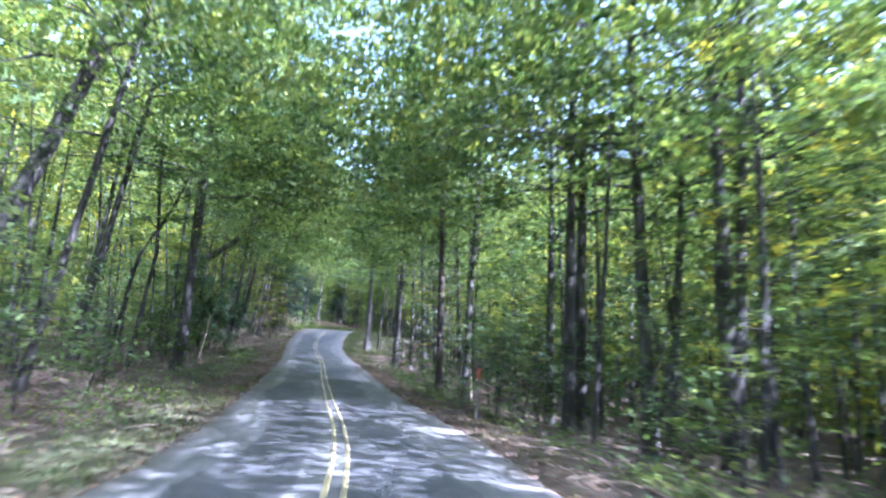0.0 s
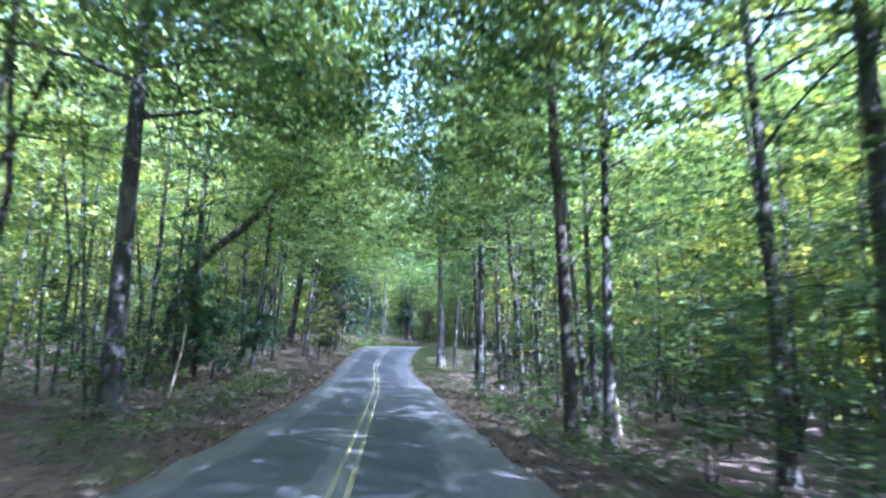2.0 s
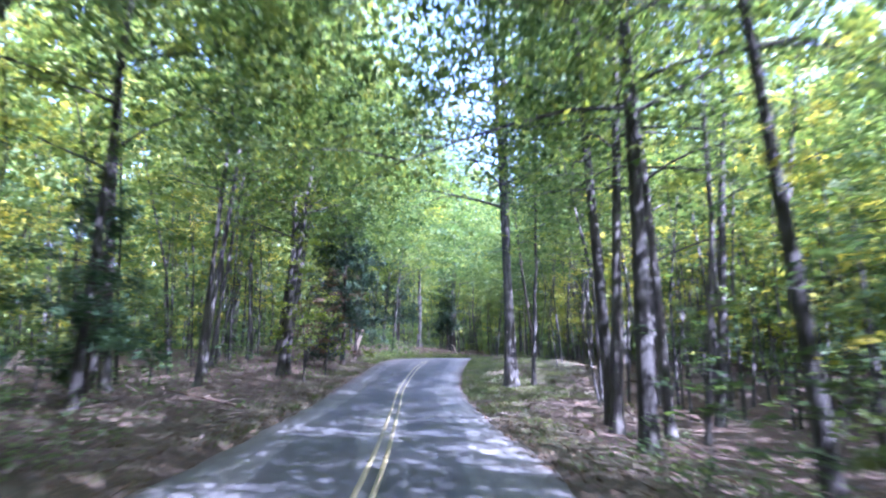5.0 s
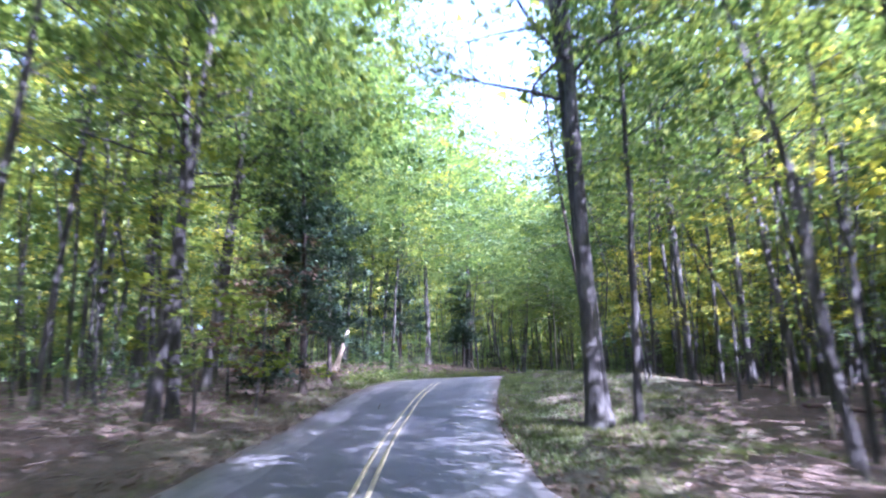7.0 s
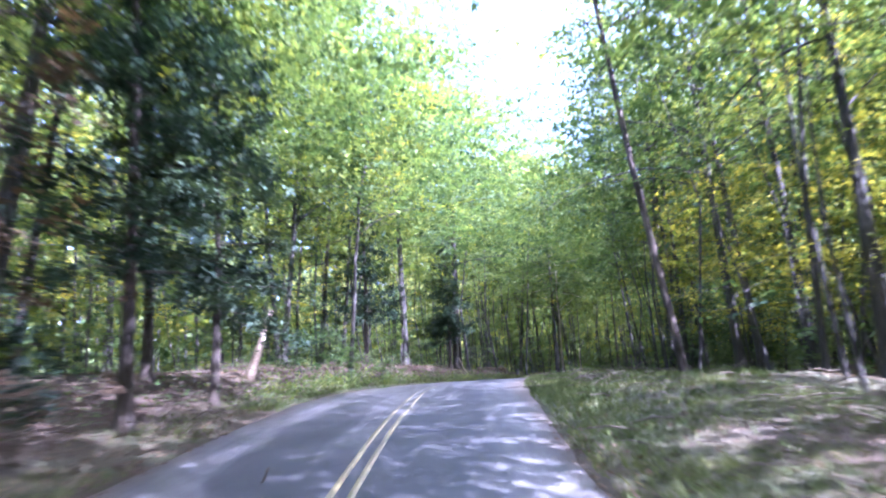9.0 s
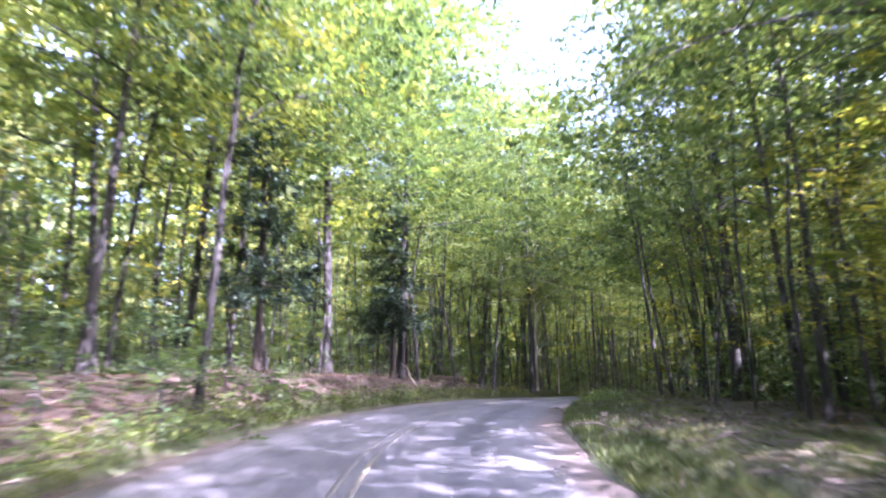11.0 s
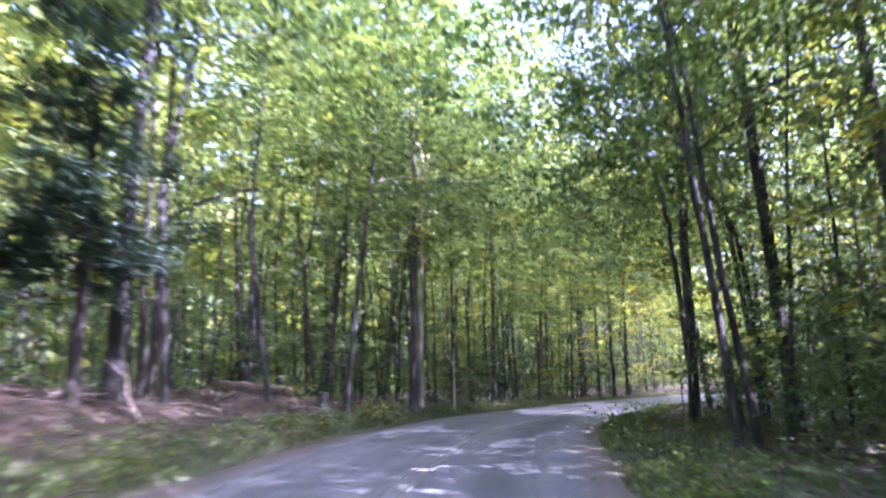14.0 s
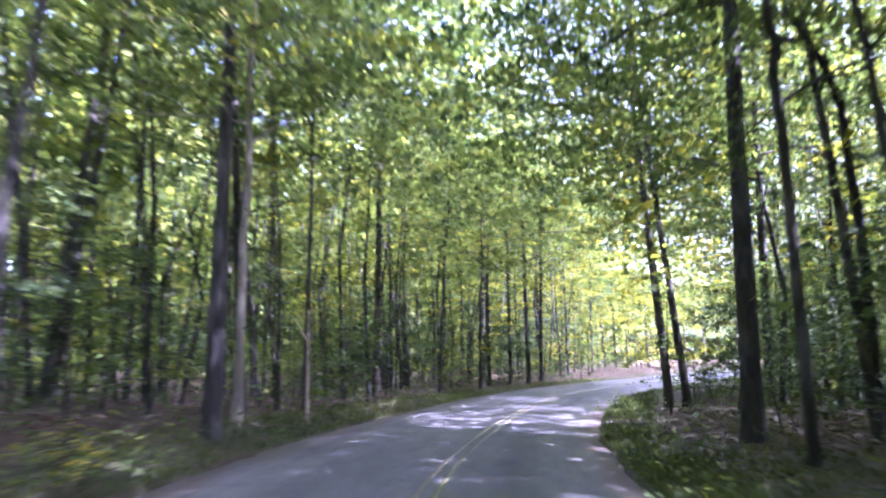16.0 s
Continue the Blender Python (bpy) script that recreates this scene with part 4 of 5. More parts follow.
# ---- roadside plants and litter ----
def scattered(n, way, low, high, rng, bias=1.0):
    """n places beside the road: way range, distance range, both sides."""
    w = rng.uniform(*way, n)
    s = rng.choice((-1, 1), n) * (low + (high - low) * rng.uniform(0, 1, n) ** bias)
    i = np.clip(((w + 28.1) / 0.5).astype(int), 0, len(MID) - 1)
    xy = MID[i, :2] + np.stack([AHEAD[i, 1], -AHEAD[i, 0]], 1) * s[:, None] + AHEAD[i] * rng.uniform(-0.3, 0.3, (n, 1))
    keep = np.abs(on_road(xy)[1]) > low - 0.05
    return xy[keep]


def low_wood(w, s, z, r):
    d = np.abs(s)
    clear = np.where(s > 0, np.interp(w, (0, 50, 58, 66, 100, 112, 125, 140), (6.2, 5.8, 8, 13, 13, 12, 10, 7.5)), np.interp(w, (0, 40, 55, 75, 108, 118, 140, 150, 160), (7.0, 7.2, 8.5, 10, 10, 9.5, 7.5, 5.4, 4.7)))
    open_floor = np.where((s > 0) & (w > 60) & (w < 118) & (z < 2.5) & (d < 22), 0.15, 1.0)
    open_floor = np.where((s > 0) & (w < 60), np.where(z < 2.4, 0.35, 0.7), open_floor)
    return (d > clear - 0.12 * np.maximum(z - 2, 0)) & (r < open_floor)


def thinned(w, s, z, r):
    return high_wood(w, s, z, r) & ((r < 0.62) | (s < 0) | ((w < 66) & (r < 0.85)) | ((w > 125) & (r < 0.95)))


def right_side(w, s, z, r):
    return s > 0


def inner_wood(w, s, z, r):
    return (s < 0) | (z < 25)


def high_crowns(w, s, z, r):
    return high_wood(w, s, z, r) & ((s < 18) | (r < 0.45))


def over_road(w, s, z, r):
    return np.where(w > 84, (s < np.interp(w, (84, 100, 125, 150), (-0.3, 1.0, 1.6, 2.0))) & (s > -9), (np.abs(s) < 5) & (z < 20)) & (r < np.interp(w, (40, 62, 72, 84, 95), (1, 1, 0.25, 0.25, 1)))


def inside_bend(w, s, z, r):
    return (s > 0) & ((z > 0.9 * s + 3) | (r < 0.35))


def bend_side(w, s, z, r):
    return (s > 0) & (np.abs(s) > np.interp(w, (112, 130, 150), (4.5, 2.5, 0.9))) & (((z > 0.9 * s + 4.5) & (z < 0.9 * s + 15)) | (r < 0.2))


def left_side(w, s, z, r):
    return (s < 0) & high_wood(w, s, z, r)


def high_wood(w, s, z, r):
    d = np.abs(s)
    gap = np.where(s < 0, np.interp(w, (0, 45, 60, 75, 150, 200), (0.7, 0.8, 1.6, 1.0, 0.6, 0.6)), np.interp(w, (0, 45, 58, 70, 110, 150, 200), (0.8, 0.9, 2.6, 4.4, 4.2, 1.6, 0.6)))
    open_side = (s > 0) & (w > 62) & (w < 126) & (s > 15)
    return (d > gap + np.maximum(0, 9.5 - z) * 0.7) & (~open_side | (r < 0.4))


sprays("understory_foliage", "layered green understory leaves between the trunks", 6800, (-4, 215), 5.0, 17, 0.4, 6.0, 0.6, 0.2, 22, SHADE, 61, 1.0, low_wood, 0.6, 0.3)
# the YELLOW masses here and below have sunlight painted into their colour
sprays("understory_foliage", "understory leaves between the trunks, coloured yellow-green as if sunlit", 900, (50, 135), 6.0, 17, 2.0, 9, 0.5, 0.21, 20, YELLOW, 62, 1.0, low_wood)
sprays("understory_foliage", "green leaves deeper in the wood", 6000, (-10, 225), 15, 38, 0.3, 11, 0.75, 0.4, 14, GREEN, 65, 1.0, low_wood, 0.65, 1.0)
sprays("understory_foliage", "leaves deeper in the wood, coloured yellow-green as if sunlit", 1700, (20, 128), 15, 38, 3.0, 16, 0.75, 0.4, 14, YELLOW, 66, 1.0, low_wood, 0.65, 1.0)
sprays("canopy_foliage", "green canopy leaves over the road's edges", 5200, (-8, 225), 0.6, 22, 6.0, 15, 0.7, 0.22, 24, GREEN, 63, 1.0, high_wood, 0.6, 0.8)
sprays("canopy_foliage", "canopy leaves coloured yellow-green as if sunlit", 1500, (40, 225), 3.0, 22, 7.0, 15, 0.7, 0.22, 24, YELLOW, 64, 1.0, high_wood, 0.6, 0.8)
sprays("canopy_foliage", "green leaves hanging over the road", 2300, (-8, 160), 0.6, 8, 8, 19, 0.7, 0.24, 24, GREEN, 70, 1.0, high_wood, 0.6, 0.8)
sprays("canopy_foliage", "leaves round the far bend, coloured yellow-green as if sunlit", 1300, (150, 235), 0.8, 24, 5, 20, 0.9, 0.36, 18, YELLOW, 71, 1.0, high_wood, 0.65, 0.9)
sprays("canopy_foliage", "leaves of the tall trees along the bend", 2300, (98, 172), 2.4, 14, 10, 28, 0.95, 0.27, 28, GREEN, 72, 1.0, left_side, 0.65, 0.9)
sprays("canopy_foliage", "leaves of the tall roadside trees", 1500, (10, 100), 1.2, 9, 9, 22, 0.85, 0.28, 20, GREEN, 73, 1.0, high_wood, 0.65, 0.9)
# added cover, largely out of view, that blocks sun from the first stretch
sprays("canopy_foliage", "leaves added behind and above the start to shade the road", 700, (-28, 32), 4, 22, 11, 20, 1.1, 0.45, 18, GREEN, 75, 1.0, right_side, 0.7, 0.8)
sprays("understory_foliage", "sprays of small trees by the knoll, coloured light yellow-green as if sunlit", 1300, (96, 132), 10.0, 18, 2.6, 10, 0.55, 0.2, 22, YELLOW, 76, 1.0, right_side, 0.6, 0.3)
sprays("understory_foliage", "light green sprays of small trees beside the road", 800, (8, 62), 6.5, 15, 2.4, 9, 0.55, 0.2, 22, SHADE, 77, 1.0, right_side, 0.6, 0.3)
sprays("canopy_foliage", "leaves of the tall trees inside the bend", 2300, (118, 195), 4.2, 22, 8, 26, 0.95, 0.29, 26, GREEN, 78, 1.0, inside_bend, 0.65, 0.9)
sprays("canopy_foliage", "yellowing leaves of the tall trees outside the bend, coloured as if sunlit", 1800, (96, 190), 4, 20, 7, 24, 0.95, 0.3, 18, YELLOW, 79, 1.0, left_side, 0.65, 0.9)
sprays("canopy_foliage", "leaves of the tall trees on the left bank", 2600, (84, 176), 3.2, 17, 9, 27, 1.0, 0.33, 24, GREEN, 91, 1.0, left_side, 0.7, 0.9)
sprays("canopy_foliage", "leaves meeting over the road", 2300, (30, 122), 0.9, 10, 9.5, 20, 0.9, 0.32, 18, GREEN, 92, 1.0, left_side, 0.7, 0.9)
sprays("canopy_foliage", "leaves of the trees on the sunny side", 2900, (-20, 122), 6.5, 18, 8, 19, 0.9, 0.34, 18, GREEN, 93, 1.0, right_side, 0.7, 0.6)
sprays("canopy_foliage", "leafy branches reaching across the road", 3600, (26, 165), 0.0, 9, 9.5, 23, 0.85, 0.32, 18, GREEN, 96, 1.0, over_road, 0.7, 0.8)
sprays("canopy_foliage", "leafy boughs closing over the road", 2300, (6, 80), 0.0, 6.5, 9.0, 17, 0.95, 0.3, 20, GREEN, 100, 1.0, None, 0.65, 1.1)
sprays("understory_foliage", "wood beyond the bend, coloured yellow-green as if sunlit", 1800, (182, 262), 4.5, 26, 0.8, 13, 0.8, 0.36, 16, YELLOW, 97, 1.0, None, 0.65, 0.7)
sprays("canopy_foliage", "high leaves of the wood beyond the bend", 2600, (178, 262), 2.5, 26, 7, 27, 1.1, 0.5, 16, GREEN, 98, 1.0, None, 0.7, 0.8)
sprays("canopy_foliage", "leaves of the wood on the sunny side", 900, (0, 95), 15, 30, 8, 22, 1.0, 0.42, 16, GREEN, 99, 1.0, right_side, 0.7, 0.8)
sprays("canopy_foliage", "leaves shading the inside of the bend", 2600, (122, 200), 0.9, 15, 9, 22, 0.95, 0.38, 18, GREEN, 95, 1.0, bend_side, 0.7, 0.8)
# deep shade near the ground, put into the leaf colour
sprays("understory_foliage", "low leaves of the wood, coloured dark as if in deep shade", 2600, (118, 205), 5.0, 15, 0.2, 4.6, 0.6, 0.22, 18, PINE_AND_SHADE, 94, 1.0, low_wood, 0.6, 0.6)
sprays("inner_wood_foliage", "shaded leaf mass behind the sunny side", 1700, (-30, 190), 22, 34, 5, 24, 1.9, 1.1, 16, GREEN, 101, 1.0, right_side, 0.75, 1.2)
# shade of these crowns comes from their dark colour
sprays("canopy_foliage", "crowns beside the knoll and inside the bend, coloured dark as if shaded", 850, (114, 160), 7.0, 17, 9, 22, 0.95, 0.36, 20, PINE_AND_SHADE, 102, 1.0, right_side, 0.65, 0.4)
sprays("canopy_foliage", "low crowns over the outer verge of the bend", 850, (134, 190), 2.0, 11, 6.5, 14, 0.85, 0.28, 20, SHADE, 104, 1.0, left_side, 0.65, 0.35)
# more added cover, partly unseen, to keep sun off the road
sprays("canopy_foliage", "crowns added on the sunny side of the start to shade the road", 500, (-18, 62), 6.0, 15, 8, 18, 0.85, 0.28, 20, GREEN, 105, 1.0, right_side, 0.65, 0.35)
sprays("understory_foliage", "shaded green wood inside the far bend", 2900, (148, 225), 7.2, 28, 1.5, 28, 0.9, 0.38, 18, SHADE, 106, 1.0, right_side, 0.65, 1.1)
sprays("inner_wood_foliage", "shaded leaf mass of the wood inside the bend", 600, (110, 162), 14, 30, 12, 27, 1.6, 0.8, 18, SHADE, 109, 1.0, right_side, 0.7, 0.9)
sprays("inner_wood_foliage", "green leaf mass of the wood behind the verge", 1900, (-10, 215), 15, 30, 9, 29, 1.7, 0.8, 18, GREEN, 107, 1.0, left_side, 0.7, 0.9)
sprays("canopy_foliage", "boughs meeting over the far bend", 1300, (160, 200), 0.0, 9.0, 10, 20, 0.95, 0.36, 18, GREEN, 110, 1.0, None, 0.65, 1.1)
sprays("canopy_foliage", "tall crowns behind the knoll", 1300, (66, 108), 8.0, 17, 14, 27, 0.95, 0.36, 18, GREEN, 108, 1.0, right_side, 0.65, 0.45)
sprays("canopy_foliage", "tall crowns on the outside of the bend", 2000, (128, 182), 2.0, 14, 12, 31, 1.0, 0.36, 18, GREEN, 103, 1.0, left_side, 0.65, 0.4)
sprays("treetop_foliage", "dense green treetop leaves", 9300, (-30, 250), 0.8, 40, 11, 26, 1.1, 0.41, 20, GREEN, 67, 1.0, thinned, 0.75, 0.9)
sprays("treetop_foliage", "green leaves of the highest crowns", 3000, (-45, 255), 6, 50, 18, 30, 2.4, 0.9, 12, GREEN, 68, 1.0, high_crowns, 0.8, 0.9)
sprays("inner_wood_foliage", "shaded green leaf mass of the inner wood", 7600, (-45, 270), 27, 54, 0.5, 33, 2.6, 1.8, 12, GREEN, 69, 1.0, inner_wood, 0.75, 1.6)
sprays("outer_wood_foliage", "green canopy of the outer wood", 6800, (-28, 290), 50, 118, 9, 35, 4.0, 2.8, 10, GREEN, 74, 0.9, None, 0.8, 0.8)


def thin_trunks():
    """The many slim stems between the larger trees."""
    rng = np.random.default_rng(51)
    extra = scattered(220, (138, 205), 6.2, 17, np.random.default_rng(56))
    extra = extra[on_road(extra)[1] < 0]
    xy = np.concatenate([scattered(330, (-5, 230), 8.5, 22, rng), extra, scattered(420, (-10, 240), 20, 40, rng)])
    z = ground_height(xy)
    near = np.argsort(np.abs(on_road(xy)[1]))[:300]
    stems = []
    for k, ((x, y), g) in enumerate(zip(xy, z)):
        h, r = rng.uniform(7, 17), rng.uniform(0.03, 0.12)
        a, b = rng.normal(0, 0.35, 2), rng.normal(0, 0.7, 2)
        stem = tube([(0, 0, -0.2), (a[0], a[1], h * 0.4), (b[0], b[1], h)], (r, r * 0.8, r * 0.2), 6, False)
        if k in near:
            ob = link_mesh("slim_tree", *stem, BARK, smooth=True)
            ob.matrix_world = pose(x, y, g)
            tagged(ob, "slim dark bare stem of a young forest tree", "tree", "slim young stems")
        else:
            stems.append((stem[0] + (x, y, g), stem[1]))
    v, f = joined(*stems)
    tagged(link_mesh("slim_trunks", v, f, BARK, smooth=True), "many slim dark stems of the young wood", "trees", kind="stuff")


thin_trunks()


def far_hillside():
    """The closed green edge of the wood, far out all round."""
    rng = np.random.default_rng(52)
    a = np.linspace(0, 2 * np.pi, 260, endpoint=False)
    rows = np.linspace(0, 1, 16)
    verts = []
    for q in rows:
        r = 1 + 0.02 * np.sin(7 * a + 9 * q)
        x, y = -5 + 125 * np.cos(a) * r, 105 + 190 * np.sin(a) * r
        bump = waves(120 * a + 31 * q, 40 * q + 50 * np.sin(a), 9.0, 53) * 2.5 + rng.normal(0, 0.7, len(a))
        top = 19 + 2.5 * waves(60 * a, 0 * a, 9.0, 54) + rng.normal(0, 0.8, len(a))
        verts.append(np.c_[x + bump * np.cos(a) - 8 * q * np.cos(a) * -1, y + bump * np.sin(a), -4 + (top + 4) * q])
    n = len(a)
    i, j = np.meshgrid(np.arange(15), np.arange(n), indexing="ij")
    k = (j + 1) % n
    faces = np.stack([i * n + j, i * n + k, (i + 1) * n + k, (i + 1) * n + j], -1).reshape(-1, 4)
    tagged(link_mesh("backdrop", np.concatenate(verts), faces, FAR_WOOD), "green edge of the distant wood", "backdrop", kind="structure")


far_hillside()


def grass():
    rng = np.random.default_rng(31)
    xy = scattered(60000, (-3, 200), HALF + 0.05, 5.2, rng, 1.6)
    more = scattered(26000, (66, 150), 4.0, 11.0, rng, 1.2)
    way, side, _, _ = on_road(more)
    more = more[side > 0]
    knoll = scattered(44000, (78, 114), 3.6, 9.5, rng, 1.0)
    more = np.concatenate([more, knoll[on_road(knoll)[1] > 0]])
    inner = scattered(30000, (118, 156), 3.6, 7.5, rng, 1.2)
    more = np.concatenate([more, inner[on_road(inner)[1] > 0]])
    edge = scattered(30000, (98, 178), 3.4, 4.9, rng, 1.3)
    xy = np.concatenate([xy, more, edge])
    patch = waves(xy[:, 0], xy[:, 1], 5.0, 41) + rng.normal(0, 0.35, len(xy))
    way, side, _, _ = on_road(xy)
    want = np.where(side < 0, np.interp(way, (0, 20, 45, 60, 100, 112, 170), (0.1, -0.2, -0.9, -0.7, -0.3, 1.3, 1.3)), np.interp(way, (0, 30, 62, 72, 84, 150), (-0.9, -1.0, -0.8, 0.1, 0.8, 0.5)) - 0.25 * (np.abs(side) > 6.5))
    xy = xy[(patch < want) & (np.abs(side) > half_at(way) + 0.04)]
    z = ground_height(xy)
    n = len(xy)
    h = rng.uniform(0.06, 0.22, (n, 1))
    a = rng.uniform(0, 6.28, n)
    across = np.stack([np.cos(a), np.sin(a), 0 * a], 1) * rng.uniform(0.008, 0.02, (n, 1))
    lean = np.c_[rng.normal(0, 0.45, (n, 2)), np.ones(n)] * h
    foot = np.c_[xy, z - 0.01]
    verts = np.stack([foot - across, foot + across, foot + lean], 1).reshape(-1, 3)
    tagged(link_mesh("grass", verts, np.arange(3 * n).reshape(-1, 3), BLADE), "short uneven grass along the road edge", "grass", kind="stuff")


def litter():
    rng = np.random.default_rng(32)
    xy = np.concatenate([scattered(44000, (0, 175), HALF - 0.35, 13, rng, 1.3), scattered(7000, (0, 170), HALF - 0.2, HALF + 1.2, rng), scattered(12000, (100, 152), 4.3, 11, rng)])
    z = ground_height(xy)
    way, side, height, fall = on_road(xy)
    top = height + np.tan(np.radians(fall)) * side - 0.004 * side**2 + 0.012
    z = np.where(np.abs(side) < half_at(way) + 0.04, top, z + 0.015)
    keep = (np.abs(side) > half_at(way) - 0.12) & ((way < 95) | (np.abs(side) > half_at(way) + 0.35))
    xy, z = xy[keep], z[keep]
    v, f = leaves(np.c_[xy, z], rng.uniform(0.06, 0.15, len(xy)), rng, 0.35, 0.6)
    tagged(link_mesh("fallen_leaves", v, f, BROWN), "dry brown fallen leaves on the forest floor", "leaf litter", kind="stuff")


def undergrowth(name, label, foliage, seed, spread):
    rng = np.random.default_rng(seed)
    xy = np.concatenate([scattered(n, way, low, high, rng, 1.2) for n, way, low, high in spread])
    way, side, _, _ = on_road(xy)
    xy = xy[~((side > 0) & (way > 60) & (way < 128) & (side < 12)) & ~((side < 0) & (way > 118) & (way < 140) & (side > -8) & (side < -5.2))]
    z = ground_height(xy)
    c, s = [], []
    for (x, y), g in zip(xy, z):
        n = int(rng.integers(14, 40))
        r = rng.uniform(0.2, 0.5)
        c.append(np.c_[x + rng.normal(0, r, n), y + rng.normal(0, r, n), g + np.abs(rng.normal(0.12, 0.75 * r, n)) + 0.03])
        s.append(rng.uniform(0.06, 0.16, n))
    v, f = leaves(np.concatenate(c), np.concatenate(s), rng, 0.5, 0.6)
    tagged(link_mesh(name, v, f, foliage), label, "undergrowth", kind="stuff")


def sticks():
    """Broken twigs and sticks all over the forest floor."""
    rng = np.random.default_rng(34)
    xy = np.concatenate([scattered(1500, (0, 170), HALF + 0.7, 11, rng, 1.2), scattered(500, (60, 150), 4.2, 9, rng)])
    z = ground_height(xy)
    out = []
    for (x, y), g in zip(xy, z):
        a, n, r = rng.uniform(0, 6.28), rng.uniform(0.25, 1.3), rng.uniform(0.006, 0.022)
        b = a + rng.normal(0, 0.35)
        up = abs(rng.normal(0, 0.12)) * n
        out.append(tube([(x, y, g + r), (x + n / 2 * math.cos(a), y + n / 2 * math.sin(a), g + r + 0.02 + up), (x + n * math.cos(b), y + n * math.sin(b), g + r + up)], (r, r * 0.9, r * 0.4), 4, False))
    tagged(link_mesh("sticks", *joined(*out), STICK), "broken twigs and sticks strewn over leaf litter", "twigs", kind="stuff")


def brush():
    """Bare tangled brush at the foot of the trees."""
    rng = np.random.default_rng(35)
    xy = np.concatenate([scattered(260, (8, 165), 5.6, 13, rng, 1.3), scattered(260, (8, 110), 5.0, 10, rng, 1.1)])
    way, side, _, _ = on_road(xy)
    xy = xy[(side < 0) | (way < 50) | (way > 118)]
    out = []
    for (x, y), g in zip(xy, ground_height(xy)):
        for _ in range(int(rng.integers(4, 9))):
            a, n = rng.uniform(0, 6.28), rng.uniform(0.5, 1.6)
            out.append(tube(limb_path((x + rng.normal(0, 0.3), y + rng.normal(0, 0.3), g - 0.05), a, rng.uniform(0.3, 1.3), n, rng, 0.9, 4), np.linspace(0.012, 0.004, 5), 3, False))
    tagged(link_mesh("brush", *joined(*out), STICK), "bare tangled brown brush among the trees", "brush", kind="stuff")


sticks()
brush()
grass()
litter()
undergrowth("undergrowth", "low green seedlings and weeds on the forest floor", SHADE, 33, [(900, (0, 190), 4.6, 16), (200, (30, 62), 4.6, 6.5)])
undergrowth("roadside_weeds", "bright green leafy weeds along the road edge", GREEN, 36, [(300, (100, 136), 3.9, 5.0), (90, (2, 24), 4.6, 6.4), (90, (136, 175), 3.8, 4.5)])


# ---- single small things ----
def log(x, y, length, dia, turn, label, rise=0.0, material=ROTTEN, kind="fallen_log"):
    """A fallen stem with broken ends and stubs, lying on the ground."""
    rng = np.random.default_rng(int(abs(x * 31 + y * 17)))
    a = radians(turn)
    t = np.linspace(-0.5, 0.5, 9)
    px, py = x + t * length * math.cos(a), y + t * length * math.sin(a)
    z = ground_height(np.c_[px, py]) + dia * 0.4
    z = 0.5 * z + 0.5 * np.linspace(z[0], z[-1], 9) + np.linspace(0, rise, 9)
    root = new(kind)
    root.matrix_world = pose(x, y, z_at(x, y))
    path = np.c_[px - x, py - y, z - z_at(x, y)] + rng.normal(0, dia * 0.05, (9, 3))
    part("stem", tube(path, dia / 2 * np.linspace(1.05, 0.75, 9) * rng.uniform(0.92, 1.08, 9), 9), material or DEAD_WOOD, root)
    for k in range(3):
        i = int(rng.integers(2, 7))
        part("branch_stub", tube(limb_path(path[i], rng.uniform(0, 6.28), rng.uniform(0.2, 1.0), rng.uniform(0.25, 0.7) * min(1, 3 * dia + 0.3), rng, 0.1, 3), np.linspace(dia * 0.18, dia * 0.08, 4), 5), material or DEAD_WOOD, root)
    return tagged(root, label, "log")


log(-17.65, 147.6, 3.4, 0.46, -39, "thick brown rotting fallen log on the bank")
log(-18.4, 143.2, 2.6, 0.3, 100, "thick fallen log half sunk in leaf litter")
log(-19.6, 141.0, 4.5, 0.16, 150, "grey fallen branch across the leaf-covered bank")
log(-17.0, 88.8, 3.6, 0.1, 160, "thin fallen branch lying in leaf litter")
log(-21.5, 107.5, 3.0, 0.14, 80, "pale fallen branch on the bank")
log(-2.6, 95.4, 3.4, 0.12, 10, "pale fallen branch on the forest floor")
log(-9.9, 86.0, 1.6, 0.08, 140, "dead stick at the road edge", kind="fallen_branch")
log(0.5, 88.8, 5.0, 0.16, 5, "long fallen branch on brown leaves")
log(-12.9, 47.4, 2.4, 0.1, 20, "pale fallen branch by the verge")
log(-17.2, 66.5, 3.0, 0.12, 170, "dead branch on sunlit leaves")


def leaning_branch(x, y, length, dia, turn, climb, label):
    """A dead branch with its foot on the ground and its tip in the air."""
    rng = np.random.default_rng(int(abs(x * 13 + y * 7)))
    root = new("dead_branch")
    root.matrix_world = pose(x, y, z_at(x, y) - 0.05)
    path = limb_path((0, 0, 0), radians(turn), radians(climb), length, rng, 0.05, 7)
    part("stem", tube(path, np.linspace(dia / 2, dia / 6, 8), 7), DEAD_WOOD, root)
    part("twig", tube(limb_path(path[5], radians(turn + 60), radians(climb - 20), length * 0.3, rng, 0.1, 3), np.linspace(dia / 5, 0.006, 4), 5), DEAD_WOOD, root)
    return tagged(root, label, "dead branch")


leaning_branch(-18.6, 136.4, 2.0, 0.1, 150, 52, "pale dead branch leaning out of the bank")
leaning_branch(-22.75, 104.0, 2.6, 0.4, 8, 80, "pale broken-off dead trunk standing on the bank")
leaning_branch(1.85, 43.4, 3.2, 0.16, 100, 78, "pale thin dead stem by the road")
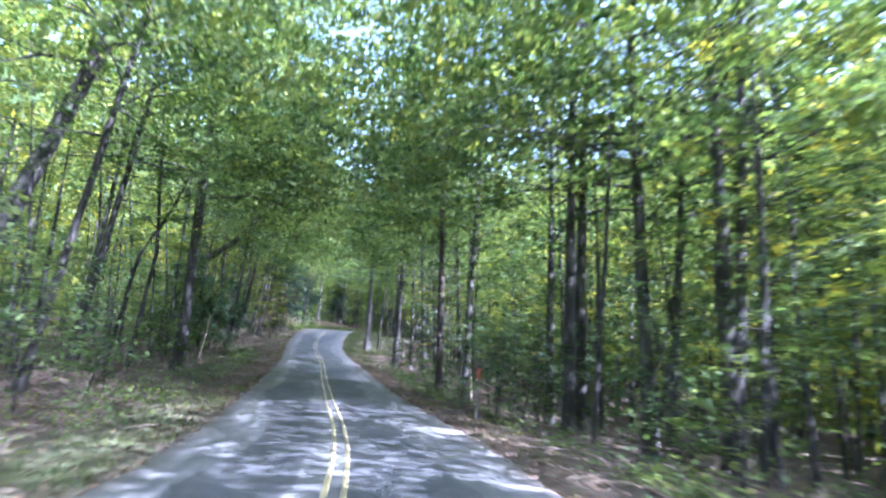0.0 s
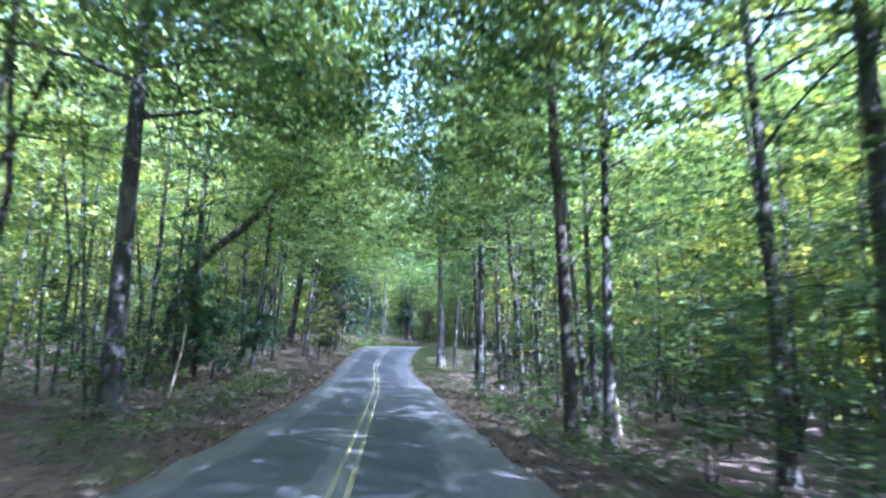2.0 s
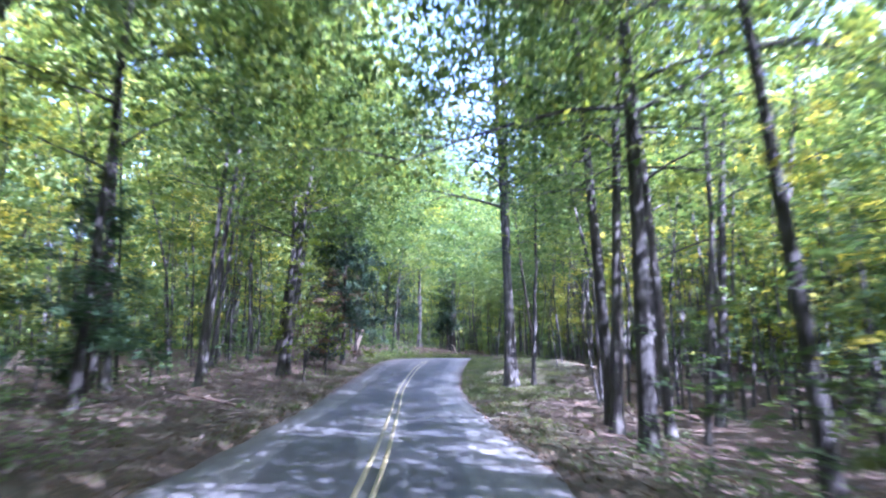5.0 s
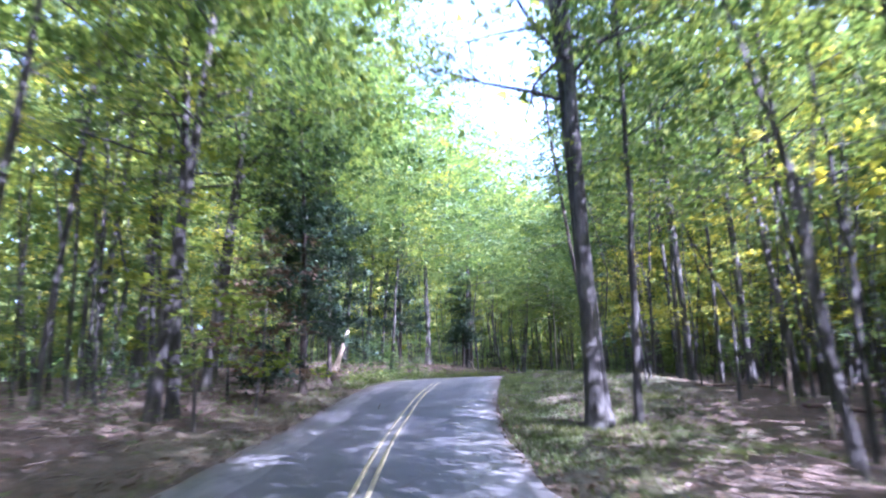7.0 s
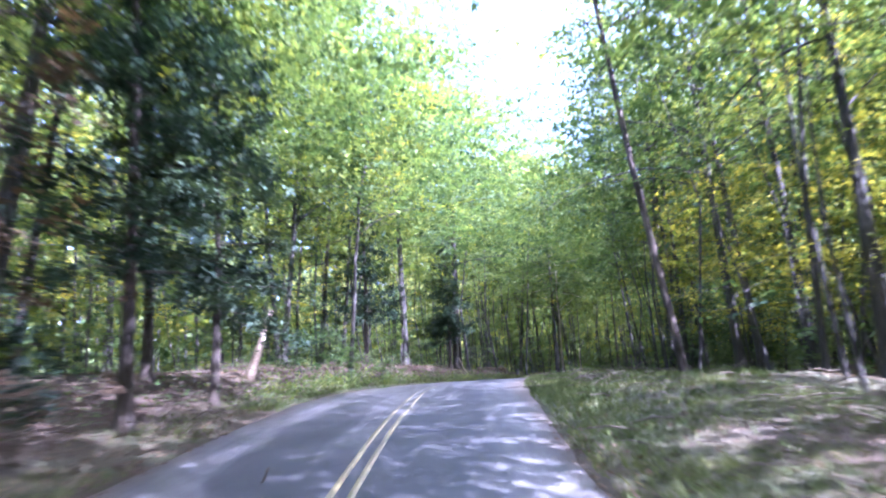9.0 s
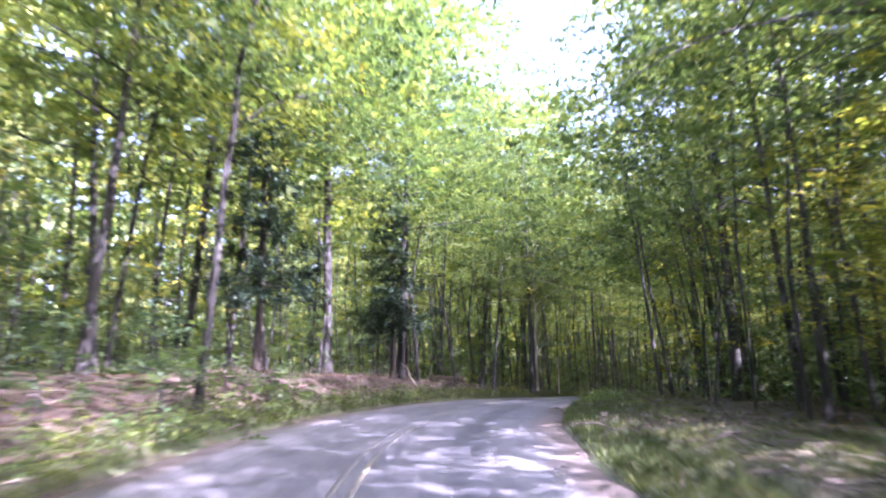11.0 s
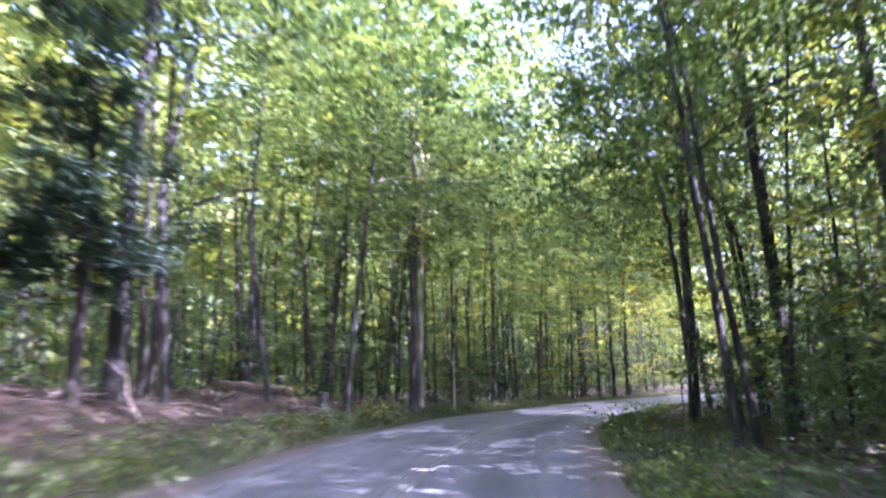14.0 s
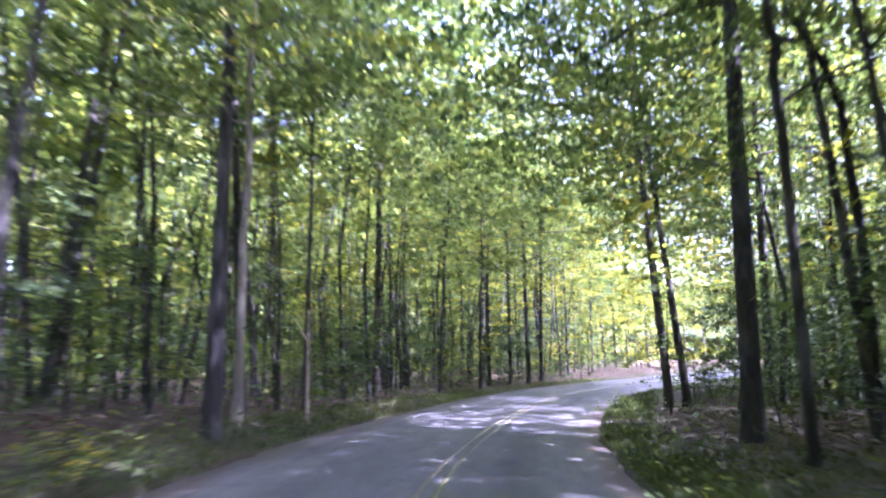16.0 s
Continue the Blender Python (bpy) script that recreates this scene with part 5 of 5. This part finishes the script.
leaning_branch(-14.1, 43.0, 2.8, 0.12, 60, 66, "pale thin leaning dead stem")
leaning_branch(-18.2, 57.8, 1.8, 0.1, 30, 50, "short pale dead stem in brush")
leaning_branch(-2.3, 88.6, 1.6, 0.14, 90, 84, "pale broken stub on the forest floor")
leaning_branch(-2.5, 84.4, 1.0, 0.12, 80, 80, "short pale stub on the forest floor")
leaning_branch(-9.2, 156.0, 3.0, 0.12, 90, 86, "pale slim dead stem at the wood's edge")


def stump(x, y, dia, height, label):
    rng = np.random.default_rng(int(abs(x * 3 + y * 5)))
    root = new("tree_stump")
    root.matrix_world = pose(x, y, z_at(x, y) - 0.05)
    z = np.array((-0.1, 0.05, 0.2, 0.6, 0.97, 1.0)) * height
    part("body", tube(np.c_[0 * z, 0 * z, z], dia / 2 * np.array((1.5, 1.3, 1.1, 1.0, 0.98, 0.85)) * rng.uniform(0.95, 1.05, 6), 11), BARK, root)
    part("cut_face", tube([(0, 0, height * 0.99), (0, 0, height * 1.01)], (dia * 0.42, dia * 0.41), 11), DEAD_WOOD, root, "pale sawn top")
    return tagged(root, label, "stump")


stump(-15.2, 146.3, 0.34, 0.55, "low weathered tree stump on the bank")
stump(-16.9, 150.2, 0.3, 0.7, "dark weathered tree stump among brush")


def marker(x, y):
    """An orange marker panel on a thin steel post."""
    root = new("marker_post")
    root.matrix_world = pose(x, y, z_at(x, y), 0, 0, 8)
    top = 0.95 - z_at(x, y)
    bm = bmesh.new()
    bmesh.ops.create_cube(bm, size=1, matrix=Matrix.Translation((0, 0, top / 2 - 0.1)) @ Matrix.Diagonal((0.045, 0.03, top + 0.2, 1)))
    bmesh.ops.bevel(bm, geom=bm.edges[:], offset=0.006, segments=2, affect="EDGES")
    me = bpy.data.meshes.new("post")
    bm.to_mesh(me)
    me.materials.append(STEEL)
    new("post", me).parent = root
    bm = bmesh.new()
    bmesh.ops.create_cube(bm, size=1, matrix=Matrix.Translation((0, -0.024, top - 0.12)) @ Matrix.Diagonal((0.13, 0.012, 0.34, 1)))
    bmesh.ops.bevel(bm, geom=bm.edges[:], offset=0.004, segments=2, affect="EDGES")
    me = bpy.data.meshes.new("panel")
    bm.to_mesh(me)
    me.materials.append(ORANGE)
    new("panel", me).parent = root
    for h in (-0.01, -0.24):
        part("bolt", tube([(0, -0.03, top + h), (0, -0.038, top + h)], (0.012, 0.012), 8), STEEL, root)
    tagged(root, "orange marker panel on a thin steel post", "marker post")


marker(1.15, 22.9)


def paper(x, y):
    """A crumpled scrap of white paper."""
    rng = np.random.default_rng(9)
    u = np.linspace(-0.5, 0.5, 6)
    gx, gy = np.meshgrid(u * 0.3, u * 0.2)
    top = np.abs(rng.normal(0.03, 0.02, 36))
    v = np.c_[gx.ravel(), gy.ravel(), top]
    i, j = np.meshgrid(np.arange(5), np.arange(5), indexing="ij")
    a = (i * 6 + j).ravel()
    faces = np.stack([a, a + 1, a + 7, a + 6], 1)
    v = np.r_[v, v - (0, 0, 0.012)]
    ob = link_mesh("paper_scrap", v, np.r_[faces, faces[:, ::-1] + 36], WHITE)
    ob.matrix_world = pose(x, y, z_at(x, y) + 0.02, 0, 0, 30)
    tagged(ob, "crumpled white paper scrap on the verge", "litter")


paper(-0.23, 156.39)
